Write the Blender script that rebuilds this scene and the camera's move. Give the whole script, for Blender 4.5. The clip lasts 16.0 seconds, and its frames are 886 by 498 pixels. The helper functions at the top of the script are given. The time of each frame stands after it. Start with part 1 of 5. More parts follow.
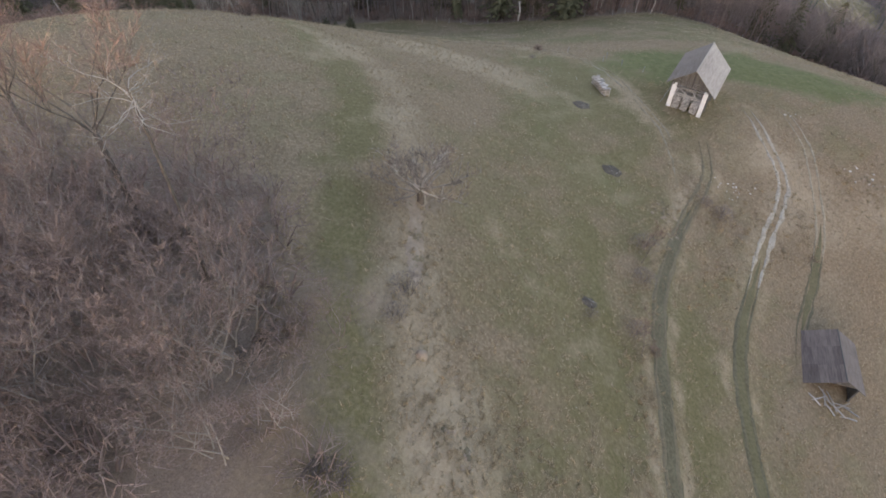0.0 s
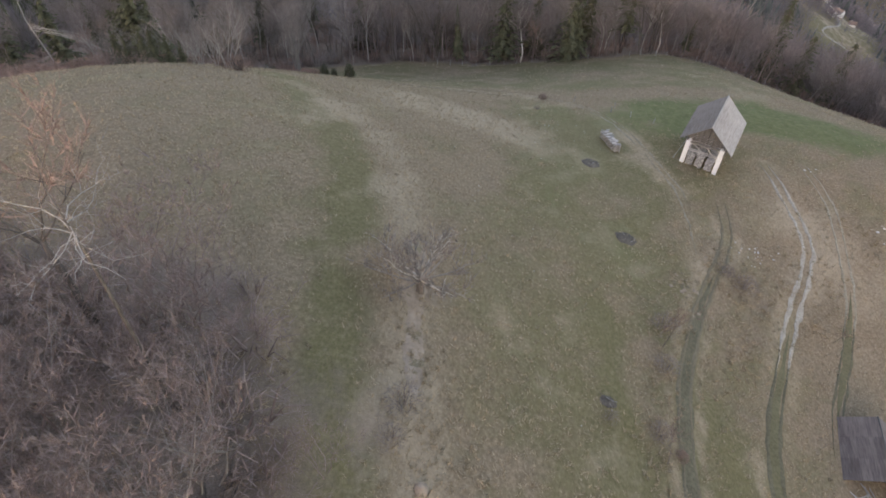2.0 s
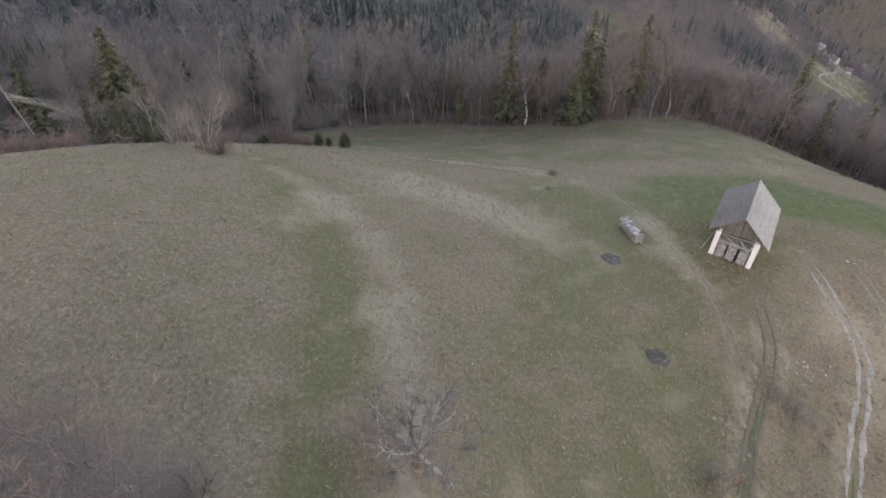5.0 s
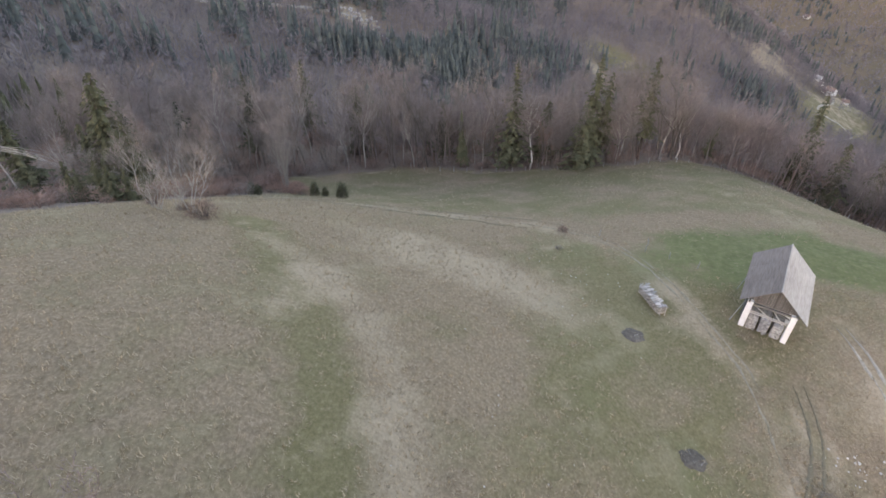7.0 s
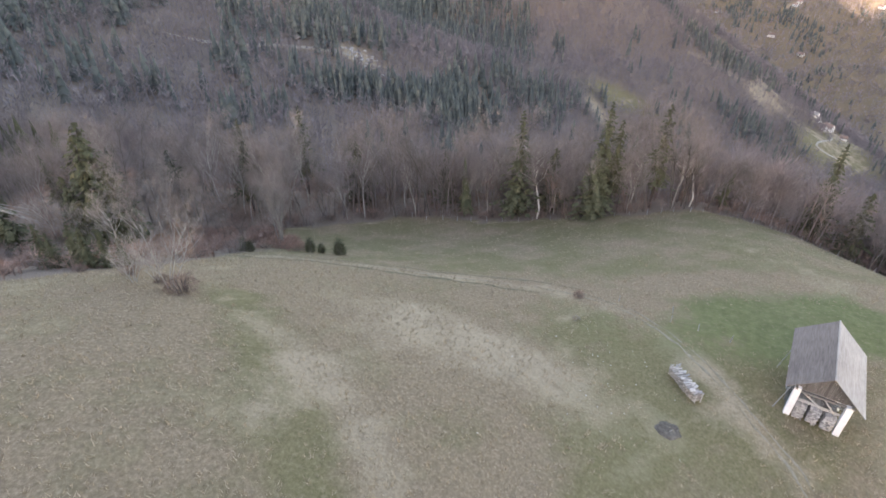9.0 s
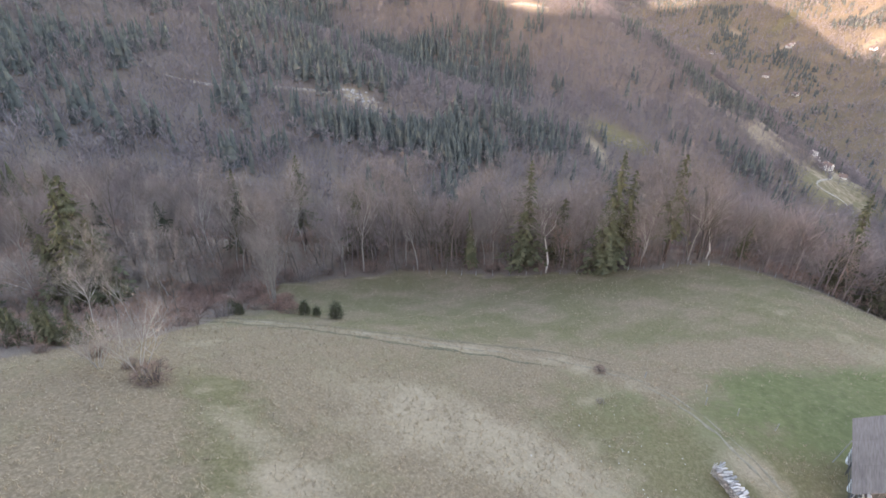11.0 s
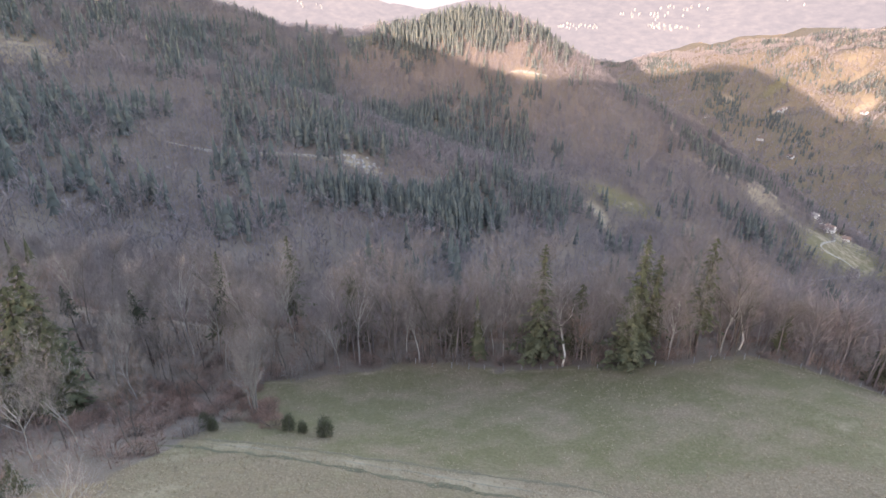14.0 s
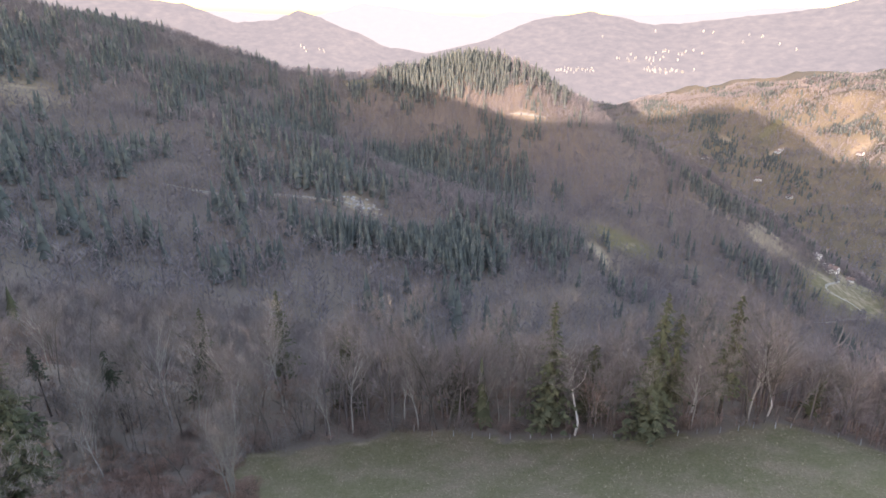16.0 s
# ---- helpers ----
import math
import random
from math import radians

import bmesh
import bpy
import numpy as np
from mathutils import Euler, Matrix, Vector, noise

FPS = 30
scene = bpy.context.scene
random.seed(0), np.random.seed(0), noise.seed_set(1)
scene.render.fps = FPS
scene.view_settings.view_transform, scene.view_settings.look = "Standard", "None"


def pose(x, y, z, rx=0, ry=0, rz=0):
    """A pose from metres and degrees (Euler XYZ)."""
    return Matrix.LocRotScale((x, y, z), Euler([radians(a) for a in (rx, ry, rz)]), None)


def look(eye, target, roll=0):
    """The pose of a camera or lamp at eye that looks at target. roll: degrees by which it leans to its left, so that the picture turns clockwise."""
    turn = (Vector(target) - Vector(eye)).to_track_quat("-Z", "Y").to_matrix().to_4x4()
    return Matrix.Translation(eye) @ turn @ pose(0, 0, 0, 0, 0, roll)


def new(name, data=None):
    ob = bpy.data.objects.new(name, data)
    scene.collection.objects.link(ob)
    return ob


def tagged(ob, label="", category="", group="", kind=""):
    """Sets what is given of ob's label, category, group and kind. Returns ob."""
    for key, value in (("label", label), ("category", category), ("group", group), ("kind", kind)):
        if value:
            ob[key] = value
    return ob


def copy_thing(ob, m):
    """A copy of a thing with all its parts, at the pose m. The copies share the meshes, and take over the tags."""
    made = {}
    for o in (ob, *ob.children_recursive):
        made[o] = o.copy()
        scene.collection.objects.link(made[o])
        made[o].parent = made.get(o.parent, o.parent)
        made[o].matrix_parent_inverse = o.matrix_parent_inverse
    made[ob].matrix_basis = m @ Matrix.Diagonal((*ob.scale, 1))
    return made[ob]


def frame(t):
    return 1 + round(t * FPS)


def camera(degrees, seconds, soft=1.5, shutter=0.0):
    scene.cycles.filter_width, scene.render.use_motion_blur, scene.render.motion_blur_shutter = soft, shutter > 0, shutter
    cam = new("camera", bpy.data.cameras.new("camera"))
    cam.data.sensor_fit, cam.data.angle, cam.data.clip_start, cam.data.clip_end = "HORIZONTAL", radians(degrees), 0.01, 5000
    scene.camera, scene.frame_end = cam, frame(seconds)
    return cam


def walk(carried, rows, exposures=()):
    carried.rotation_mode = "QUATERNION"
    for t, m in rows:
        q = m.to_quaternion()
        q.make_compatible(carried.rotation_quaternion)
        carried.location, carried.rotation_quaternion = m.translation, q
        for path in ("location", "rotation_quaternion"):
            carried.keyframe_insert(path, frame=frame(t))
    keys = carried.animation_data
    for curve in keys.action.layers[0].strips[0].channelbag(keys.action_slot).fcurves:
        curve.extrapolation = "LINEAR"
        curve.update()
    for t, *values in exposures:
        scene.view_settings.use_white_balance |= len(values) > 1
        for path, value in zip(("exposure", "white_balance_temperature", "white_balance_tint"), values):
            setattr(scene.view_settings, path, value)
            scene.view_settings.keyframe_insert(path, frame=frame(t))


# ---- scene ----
# seconds, stops, kelvin, tint
EXPOSURE = [(0.0, 2.22, 7600, 28), (4.0, 2.23, 7550, 28), (6.5, 2.58, 7500, 28), (9.0, 2.83, 7400, 28), (12.5, 2.98, 7330, 28), (16.0, 2.67, 7120, 27)]
cam = camera(74.28, 16.0, soft=1.65)
# seconds; place; yaw, pitch and roll in degrees
PATH = [
    (0.0, 0.03, -0.00, 59.80, -0.07, -46.75, 0.95),
    (0.5, -0.04, 1.82, 59.88, -0.07, -46.26, 0.90),
    (1.0, -0.09, 3.79, 59.95, -0.01, -45.59, 0.84),
    (1.5, -0.09, 5.69, 60.00, 0.06, -44.99, 0.75),
    (2.0, -0.08, 7.73, 60.04, 0.18, -44.34, 0.66),
    (2.5, -0.07, 9.69, 60.00, 0.26, -43.75, 0.68),
    (3.0, -0.08, 11.74, 59.92, 0.33, -43.06, 0.64),
    (3.5, -0.10, 13.70, 59.84, 0.35, -42.43, 0.63),
    (4.0, -0.16, 15.80, 59.75, 0.32, -41.78, 0.62),
    (6.5, -0.83, 26.02, 59.58, 0.29, -38.54, 0.55),
    (7.0, -0.96, 28.20, 59.49, 0.33, -37.82, 0.50),
    (7.5, -1.14, 30.25, 59.41, 0.33, -37.14, 0.46),
    (8.0, -1.36, 32.42, 59.32, 0.32, -36.29, 0.45),
    (8.5, -1.58, 34.53, 59.15, 0.32, -35.48, 0.45),
    (9.0, -1.81, 36.76, 58.96, 0.34, -34.58, 0.42),
    (11.5, -2.91, 47.38, 58.23, 0.37, -30.03, 0.31),
    (12.0, -3.14, 49.58, 58.11, 0.37, -29.02, 0.30),
    (12.5, -3.35, 51.74, 58.03, 0.36, -28.13, 0.31),
    (13.0, -3.49, 54.02, 57.94, 0.40, -27.12, 0.27),
    (13.5, -3.66, 56.26, 57.86, 0.41, -26.22, 0.25),
    (14.0, -3.73, 58.53, 57.75, 0.42, -25.21, 0.22),
    (14.5, -3.87, 60.79, 57.60, 0.42, -24.31, 0.23),
    (15.0, -3.97, 63.03, 57.48, 0.41, -23.30, 0.21),
    (15.5, -4.00, 65.23, 57.35, 0.42, -22.39, 0.19),
    (16.0, -4.03, 67.52, 57.20, 0.43, -21.40, 0.23),
]
walk(cam, [(t, Matrix.Translation((x, y, z)) @ pose(0, 0, 0, 0, 0, yaw) @ pose(0, 0, 0, 90 + pitch) @ pose(0, 0, 0, 0, 0, roll))
           for t, x, y, z, yaw, pitch, roll in PATH],
     EXPOSURE)

# ---------------------------------------------------------------- light
world = bpy.data.worlds.new("sky")
scene.world = world
world.use_nodes = True
wn = world.node_tree.nodes
sky = wn.new("ShaderNodeTexSky")
sky.sky_type, sky.sun_disc = "NISHITA", False
SUN_ELEVATION, SUN_BEARING = 7.6, 200.0   # low, behind the camera
sky.sun_elevation, sky.sun_rotation = radians(SUN_ELEVATION), radians(SUN_BEARING)
sky.air_density, sky.dust_density, sky.ozone_density = 1.0, 1.0, 1.0
wn["Background"].inputs["Strength"].default_value = 0.15
world.node_tree.links.new(sky.outputs[0], wn["Background"].inputs["Color"])
sun = new("sun", bpy.data.lights.new("sun", "SUN"))
sun.data.energy, sun.data.angle, sun.data.color = 1.7, radians(0.5), (1.0, 0.89, 0.77)
b, e = radians(SUN_BEARING), radians(SUN_ELEVATION)
sun.matrix_world = look((0, 0, 0), (-math.sin(b) * math.cos(e), -math.cos(b) * math.cos(e), -math.sin(e)))

# ---------------------------------------------------------------- shape of the land
NEAR_PLANE, FAR_PLANE = (0.68, -6.97, -9.20), (-158.46, -168.37, -19.27)
NEAR_SWELLS = [
    0.8, 0.4, -0.9, 3.7, -0.3, -10.9, -0.4, 3.6, 8.1, 9.8, 1.5, -0.7, 5.1, 6.5, 5.5, 2.7, 1.4, -3.8, -5.4,
    -1.9, 0.7, 4.4, 4.1, -1.0, -13.7, -3.6, -3.9, 7.1, 3.1, 9.4, -5.3, -0.8, 2.0, 7.4, 0.7, -8.1]
FAR_SWELLS = [
    7.1, 16.3, 43.2, 55.0, 2.7, -1.8, -5.5, 21.7, 93.6, -49.1, -2.2, 37.8, 51.6, -56.0, 54.2, -39.0, 15.7,
    56.5, -94.4, 50.1, -126.1, 126.7, 48.2, -31.8, 34.5, -71.8, 247.8, -48.4, -47.4, 67.4, -14.4, -31.9,
    105.4, -39.8, -34.6, -26.6, -27.2, 19.6, 4.6, -27.8, 36.7, 42.9]

SPUR = [(265, 1245, -150), (323, 1257, -160), (376, 1239, -171), (427, 1217, -191), (487, 1185, -227), (534, 1154, -263), (578, 1122, -292), (627, 1083, -322), (679, 1037, -352), (738, 976, -388)]


def swells(x, y, plane, amounts, xs, ys, wide, x0, y0, unit):
    z = plane[0] + plane[1] * (x - x0) / unit + plane[2] * (y - y0) / unit
    n = 0
    for cx in xs:
        for cy in ys:
            z = z + amounts[n] * np.exp(-((x - cx) ** 2 + (y - cy) ** 2) / (2 * wide * wide))
            n += 1
    return z


def step(a, b, v):
    k = np.clip((v - a) / (b - a), 0, 1)
    return k * k * (3 - 2 * k)


def waves(x, y, size, seed):
    """Smooth random relief between about -1 and 1."""
    rng = np.random.default_rng(seed)
    z = 0 * x
    for k in range(7):
        a, f, p = rng.uniform(0, 6.283), rng.uniform(0.6, 1.7) * 6.283 / size, rng.uniform(0, 6.283)
        z = z + np.sin((x * math.cos(a) + y * math.sin(a)) * f + p)
    return z / 4


def land(x, y):
    """Height of the ground at arrays or numbers x, y."""
    x, y = np.asarray(x, float), np.asarray(y, float)
    near = swells(x, y, NEAR_PLANE, NEAR_SWELLS, range(-75, 106, 36), range(-30, 176, 36), 30, 0, 70, 60)
    xc, yc = np.clip(x, -1100, 1300), np.clip(y, -400, 1700)
    far = swells(xc, yc, FAR_PLANE, FAR_SWELLS, range(-700, 901, 267), range(-100, 1601, 283), 210, 0, 700, 600)
    far = far + waves(x, y, 170, 5) * 7 * step(200, 420, y)
    # the mountain behind the camera that keeps the meadow in shade, lower towards the wide valley
    xb = x + 730
    back = 173 + 70 * step(-130, -230, xb) + 45 * step(430, 560, xb) - 188 * step(660, 980, xb) - 3 * np.exp(-((xb - 365) / 45) ** 2) + 6 * waves(xb, 0 * x, 300, 4)
    far = far + (back - far) * step(-420, -900, y)
    # the deep side valley beyond the spur, its sunny flank and the hills across
    u = x - np.interp(y, [900, 1500, 1900, 2300, 2700, 3200], [860, 955, 960, 900, 780, 520])
    floor = np.interp(y, [1000, 1500, 1900, 2400, 3000], [-575, -560, -520, -420, -385])
    flank = floor + np.interp(u, [-1600, -700, -150, 0, 120, 420, 800, 1400, 2200], [210, 120, 12, 0, 12, 115, 280, 440, 520])
    crest = np.interp(np.degrees(np.arctan2(x, np.maximum(y, 1))), [8, 15, 23, 30, 36, 45], [-410, -385, -285, -215, -160, -120])
    folds = step(60, 500, np.abs(u))
    wide = np.minimum(flank, crest + 14 * waves(x, y, 420, 13)) + folds * (16 * waves(x, y, 760, 3) + 20 * waves(x, y, 300, 8)) + 7 * waves(x, y, 120, 12)
    far = far + (wide - far) * step(1480, 1720, np.maximum(y, x + y - 130)) * step(-700, -300, y)
    # the crest of the spur
    for (ax, ay, az), (bx, by, bz) in zip(SPUR, SPUR[1:]):
        k = np.clip(((x - ax) * (bx - ax) + (y - ay) * (by - ay)) / ((bx - ax) ** 2 + (by - ay) ** 2), 0, 1)
        d = np.hypot(x - ax - k * (bx - ax), y - ay - k * (by - ay))
        far = np.maximum(far, az + k * (bz - az) + 9 - 0.62 * np.sqrt(d * d + 225) + 4 * waves(x, y, 110, 14))
    out = np.maximum(np.maximum(-85 - x, x - 112), np.maximum(-45 - y, y - 166))
    k = step(0, 55, out)
    return near * (1 - k) + far * k + 0.12 * waves(x, y, 9, 2) * step(400, 200, y)


# ---------------------------------------------------------------- materials
def material(name, rough=0.9):
    m = bpy.data.materials.new(name)
    m.use_nodes = True
    p = m.node_tree.nodes["Principled BSDF"]
    p.inputs["Roughness"].default_value = rough
    p.inputs["Specular IOR Level"].default_value = 0.2
    return m, m.node_tree.nodes, m.node_tree.links, p


def plain(name, color, rough=0.9):
    m, n, l, p = material(name, rough)
    p.inputs["Base Color"].default_value = (*color, 1)
    return m


def noise_node(n, l, scale, detail=4, rough=0.6, coord=None, stretch=None):
    t = n.new("ShaderNodeTexNoise")
    t.inputs["Scale"].default_value, t.inputs["Detail"].default_value, t.inputs["Roughness"].default_value = scale, detail, rough
    if coord is not None:
        if stretch:
            mp = n.new("ShaderNodeMapping")
            mp.inputs["Scale"].default_value = stretch
            l.new(coord, mp.inputs["Vector"])
            coord = mp.outputs[0]
        l.new(coord, t.inputs["Vector"])
    return t.outputs["Fac"]


def ramp(n, l, fac, stops):
    r = n.new("ShaderNodeValToRGB")
    while len(r.color_ramp.elements) < len(stops):
        r.color_ramp.elements.new(0.5)
    for e, (at, c) in zip(r.color_ramp.elements, stops):
        e.position, e.color = at, (*c, 1)
    l.new(fac, r.inputs["Fac"])
    return r.outputs["Color"]


def mix(n, l, fac, a, b, blend="MIX"):
    m = n.new("ShaderNodeMix")
    m.data_type, m.blend_type = "RGBA", blend
    for socket, value in ((m.inputs[0], fac), (m.inputs[6], a), (m.inputs[7], b)):
        if isinstance(value, (int, float)):
            socket.default_value = value
        elif isinstance(value, tuple):
            socket.default_value = (*value, 1)
        else:
            l.new(value, socket)
    return m.outputs[2]


def maths(n, l, op, a, b=0.5, c=0.5, clamp=False):
    m = n.new("ShaderNodeMath")
    m.operation, m.use_clamp = op, clamp
    for socket, value in zip(m.inputs, (a, b, c)):
        if isinstance(value, (int, float)):
            socket.default_value = value
        else:
            l.new(value, socket)
    return m.outputs[0]


def bump(n, l, p, height, strength, distance):
    b = n.new("ShaderNodeBump")
    b.inputs["Strength"].default_value, b.inputs["Distance"].default_value = strength, distance
    l.new(height, b.inputs["Height"])
    l.new(b.outputs[0], p.inputs["Normal"])


def grained(name, dark, light, scale=(1, 1, 1), size=3.0, rough=0.85, vary=0.25, relief=0.3, space="Object", spot=None):
    """Two scales of variation between two colours, and a shift from piece to piece."""
    m, n, l, p = material(name, rough)
    c = n.new("ShaderNodeTexCoord").outputs[space]
    f = noise_node(n, l, size, 6, 0.65, c, scale)
    g = noise_node(n, l, size * 0.13, 3, 0.5, c)
    col = ramp(n, l, maths(n, l, "MULTIPLY_ADD", f, 0.7, maths(n, l, "MULTIPLY", g, 0.3)), [(0.32, dark), (0.68, light)])
    if spot:
        col = mix(n, l, maths(n, l, "GREATER_THAN", noise_node(n, l, size * 0.4, 5, 0.7, c), 0.6), col, spot)
    r = n.new("ShaderNodeObjectInfo").outputs["Random"]
    k = n.new("ShaderNodeHueSaturation")
    l.new(maths(n, l, "MULTIPLY_ADD", r, vary * 2, 1 - vary), k.inputs["Value"])
    l.new(col, k.inputs["Color"])
    l.new(k.outputs[0], p.inputs["Base Color"])
    bump(n, l, p, f, relief, 0.02)
    return m


def island(name, stops, rough=0.9):
    """A colour picked for each separate blade, twig or tree of one mesh."""
    m, n, l, p = material(name, rough)
    r = n.new("ShaderNodeNewGeometry").outputs["Random Per Island"]
    c = n.new("ShaderNodeTexCoord").outputs["Object"]
    f = maths(n, l, "MULTIPLY_ADD", r, 0.7, maths(n, l, "MULTIPLY", noise_node(n, l, 0.02, 3, 0.5, c), 0.3))
    l.new(ramp(n, l, f, stops), p.inputs["Base Color"])
    return m


def meadow_material():
    m, n, l, p = material("meadow", 0.95)
    c = n.new("ShaderNodeTexCoord").outputs["Object"]
    a = n.new("ShaderNodeAttribute")
    a.attribute_name = "zone"
    s = n.new("ShaderNodeSeparateColor")
    l.new(a.outputs["Color"], s.inputs[0])
    fine = noise_node(n, l, 3.4, 8, 0.8, c, (1, 0.75, 1))
    tuft = noise_node(n, l, 0.9, 5, 0.7, c)
    broad = noise_node(n, l, 0.11, 4, 0.55, c)
    grit = noise_node(n, l, 9.0, 5, 0.8, c)
    straw = ramp(n, l, fine, [(0.28, (0.118, 0.088, 0.057)), (0.50, (0.228, 0.175, 0.118)), (0.76, (0.412, 0.330, 0.234))])
    green = ramp(n, l, fine, [(0.26, (0.083, 0.075, 0.036)), (0.52, (0.158, 0.141, 0.073)), (0.78, (0.285, 0.244, 0.144))])
    lush = ramp(n, l, tuft, [(0.3, (0.090, 0.105, 0.044)), (0.7, (0.160, 0.170, 0.078))])
    pale = ramp(n, l, fine, [(0.28, (0.245, 0.194, 0.132)), (0.72, (0.455, 0.372, 0.270))])
    litter = ramp(n, l, grit, [(0.3, (0.114, 0.088, 0.072)), (0.52, (0.200, 0.160, 0.134)), (0.75, (0.318, 0.262, 0.220))])
    uneven = maths(n, l, "MULTIPLY_ADD", tuft, 0.7, maths(n, l, "MULTIPLY_ADD", broad, 1.5, -1.1))

    def amount(channel):
        k = maths(n, l, "MULTIPLY_ADD", uneven, 1.1, channel)
        return maths(n, l, "MULTIPLY", maths(n, l, "MULTIPLY_ADD", maths(n, l, "SUBTRACT", k, 0.5), 1.8, 0.5, clamp=True), maths(n, l, "MULTIPLY", channel, 4.0, clamp=True))

    col = mix(n, l, amount(s.outputs[0]), straw, green)
    col = mix(n, l, amount(s.outputs[1]), col, pale)
    col = mix(n, l, amount(a.outputs["Alpha"]), col, lush)
    col = mix(n, l, amount(s.outputs[2]), col, litter)
    speck = maths(n, l, "MULTIPLY", maths(n, l, "SUBTRACT", noise_node(n, l, 1.9, 3, 0.6, c), 0.56), 7.0, clamp=True)
    col = mix(n, l, maths(n, l, "MULTIPLY", speck, 0.26), col, pale)
    dip = maths(n, l, "MULTIPLY", maths(n, l, "SUBTRACT", noise_node(n, l, 2.6, 4, 0.65, c, (1, 1.2, 1)), 0.57), 7.0, clamp=True)
    col = mix(n, l, maths(n, l, "MULTIPLY", dip, 0.14), col, litter)
    drift = noise_node(n, l, 0.045, 5, 0.6, c, (1, 0.55, 1))
    col = mix(n, l, maths(n, l, "MULTIPLY", maths(n, l, "MULTIPLY", maths(n, l, "SUBTRACT", drift, 0.48), 5.0, clamp=True), 0.30), col, mix(n, l, 0.55, col, straw))
    l.new(col, p.inputs["Base Color"])
    bump(n, l, p, maths(n, l, "ADD", maths(n, l, "MULTIPLY", fine, 0.6), tuft), 0.6, 0.16)
    return m


meadow = meadow_material()
roof_grey = grained("grey_roof", (0.118, 0.100, 0.093), (0.245, 0.212, 0.198), (5, 0.5, 5), 1.6, 0.8, 0.06, 0.25)
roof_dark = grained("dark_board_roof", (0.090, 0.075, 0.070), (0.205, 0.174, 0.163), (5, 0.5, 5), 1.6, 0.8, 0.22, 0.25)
roof_pale = grained("pale_roof", (0.27, 0.253, 0.238), (0.47, 0.448, 0.422), (4, 0.6, 4), 1.4, 0.8, 0.07, 0.25)
board_dark = grained("old_boards", (0.072, 0.072, 0.074), (0.17, 0.169, 0.170), (8, 8, 0.6), 2.2, 0.85, 0.3)
pole_wood = grained("bleached_poles", (0.28, 0.28, 0.285), (0.48, 0.48, 0.475), (6, 6, 1), 3.0, 0.85, 0.25)
plaster = grained("white_plaster", (0.60, 0.64, 0.69), (0.74, 0.785, 0.835), (1, 1, 1), 2.0, 0.9, 0.05, 0.15)
sawn = grained("stacked_boards", (0.20, 0.20, 0.202), (0.58, 0.575, 0.565), (1, 9, 9), 2.4, 0.85, 0.35)
log_end = grained("split_logs", (0.17, 0.16, 0.152), (0.42, 0.40, 0.375), (3, 3, 1), 4.0, 0.85, 0.4)
log_pale = grained("bleached_boards", (0.30, 0.285, 0.265), (0.60, 0.58, 0.55), (1, 6, 1), 3.0, 0.8, 0.35)
bark = grained("grey_bark", (0.085, 0.072, 0.064), (0.20, 0.175, 0.155), (3, 3, 0.8), 2.5, 0.9, 0.25, 0.5)
bark_pale = grained("lichen_bark", (0.19, 0.17, 0.155), (0.38, 0.35, 0.32), (3, 3, 0.8), 2.5, 0.9, 0.2, 0.5)
lichen_pale = grained("pale_lichen_bark", (0.40, 0.37, 0.335), (0.64, 0.61, 0.56), (3, 3, 0.8), 2.5, 0.9, 0.1, 0.4)
bark_dark = grained("dark_bark", (0.042, 0.034, 0.030), (0.105, 0.088, 0.074), (3, 3, 0.8), 2.5, 0.9, 0.2, 0.5)
bark_birch = grained("birch_bark", (0.26, 0.24, 0.22), (0.46, 0.435, 0.40), (1, 1, 6), 1.6, 0.8, 0.12, 0.2, spot=(0.16, 0.14, 0.12))
twig = island("twigs", [(0.1, (0.140, 0.121, 0.116)), (0.5, (0.215, 0.186, 0.176)), (0.9, (0.320, 0.285, 0.268))])
twig_pale = island("pale_twigs", [(0.1, (0.16, 0.135, 0.12)), (0.6, (0.27, 0.235, 0.21)), (0.95, (0.42, 0.385, 0.35))])
twig_red = island("reddish_twigs", [(0.1, (0.150, 0.100, 0.085)), (0.5, (0.235, 0.162, 0.138)), (0.9, (0.33, 0.245, 0.205))])
twig_rust = island("rusty_twigs", [(0.1, (0.20, 0.115, 0.090)), (0.5, (0.31, 0.190, 0.150)), (0.9, (0.40, 0.28, 0.22))])
needles = island("needles", [(0.1, (0.064, 0.068, 0.040)), (0.5, (0.090, 0.094, 0.055)), (0.95, (0.122, 0.122, 0.074))])
needles_dark = island("dark_needles", [(0.1, (0.030, 0.038, 0.026)), (0.6, (0.050, 0.060, 0.040)), (0.95, (0.085, 0.095, 0.06))])
# bluer twigs for the opposite slope: distance haze put into the colour
far_twigs_hazed = island("far_twigs_hazed", [(0.05, (0.138, 0.126, 0.134)), (0.4, (0.185, 0.167, 0.175)), (0.75, (0.230, 0.200, 0.204)), (0.95, (0.312, 0.286, 0.288))])
near_twigs = island("wood_twigs", [(0.05, (0.150, 0.129, 0.128)), (0.4, (0.208, 0.178, 0.174)), (0.75, (0.265, 0.220, 0.210)), (0.95, (0.350, 0.310, 0.295))])
thicket_twigs = island("thicket_twigs", [(0.1, (0.168, 0.128, 0.118)), (0.5, (0.240, 0.184, 0.170)), (0.9, (0.35, 0.285, 0.26))])
# paler valley twigs and paler, bluer far needles, haze in their base colours too
valley_twigs_hazed = island("valley_twigs_hazed", [(0.05, (0.170, 0.155, 0.160)), (0.4, (0.230, 0.206, 0.206)), (0.75, (0.285, 0.246, 0.236)), (0.95, (0.350, 0.318, 0.300))])
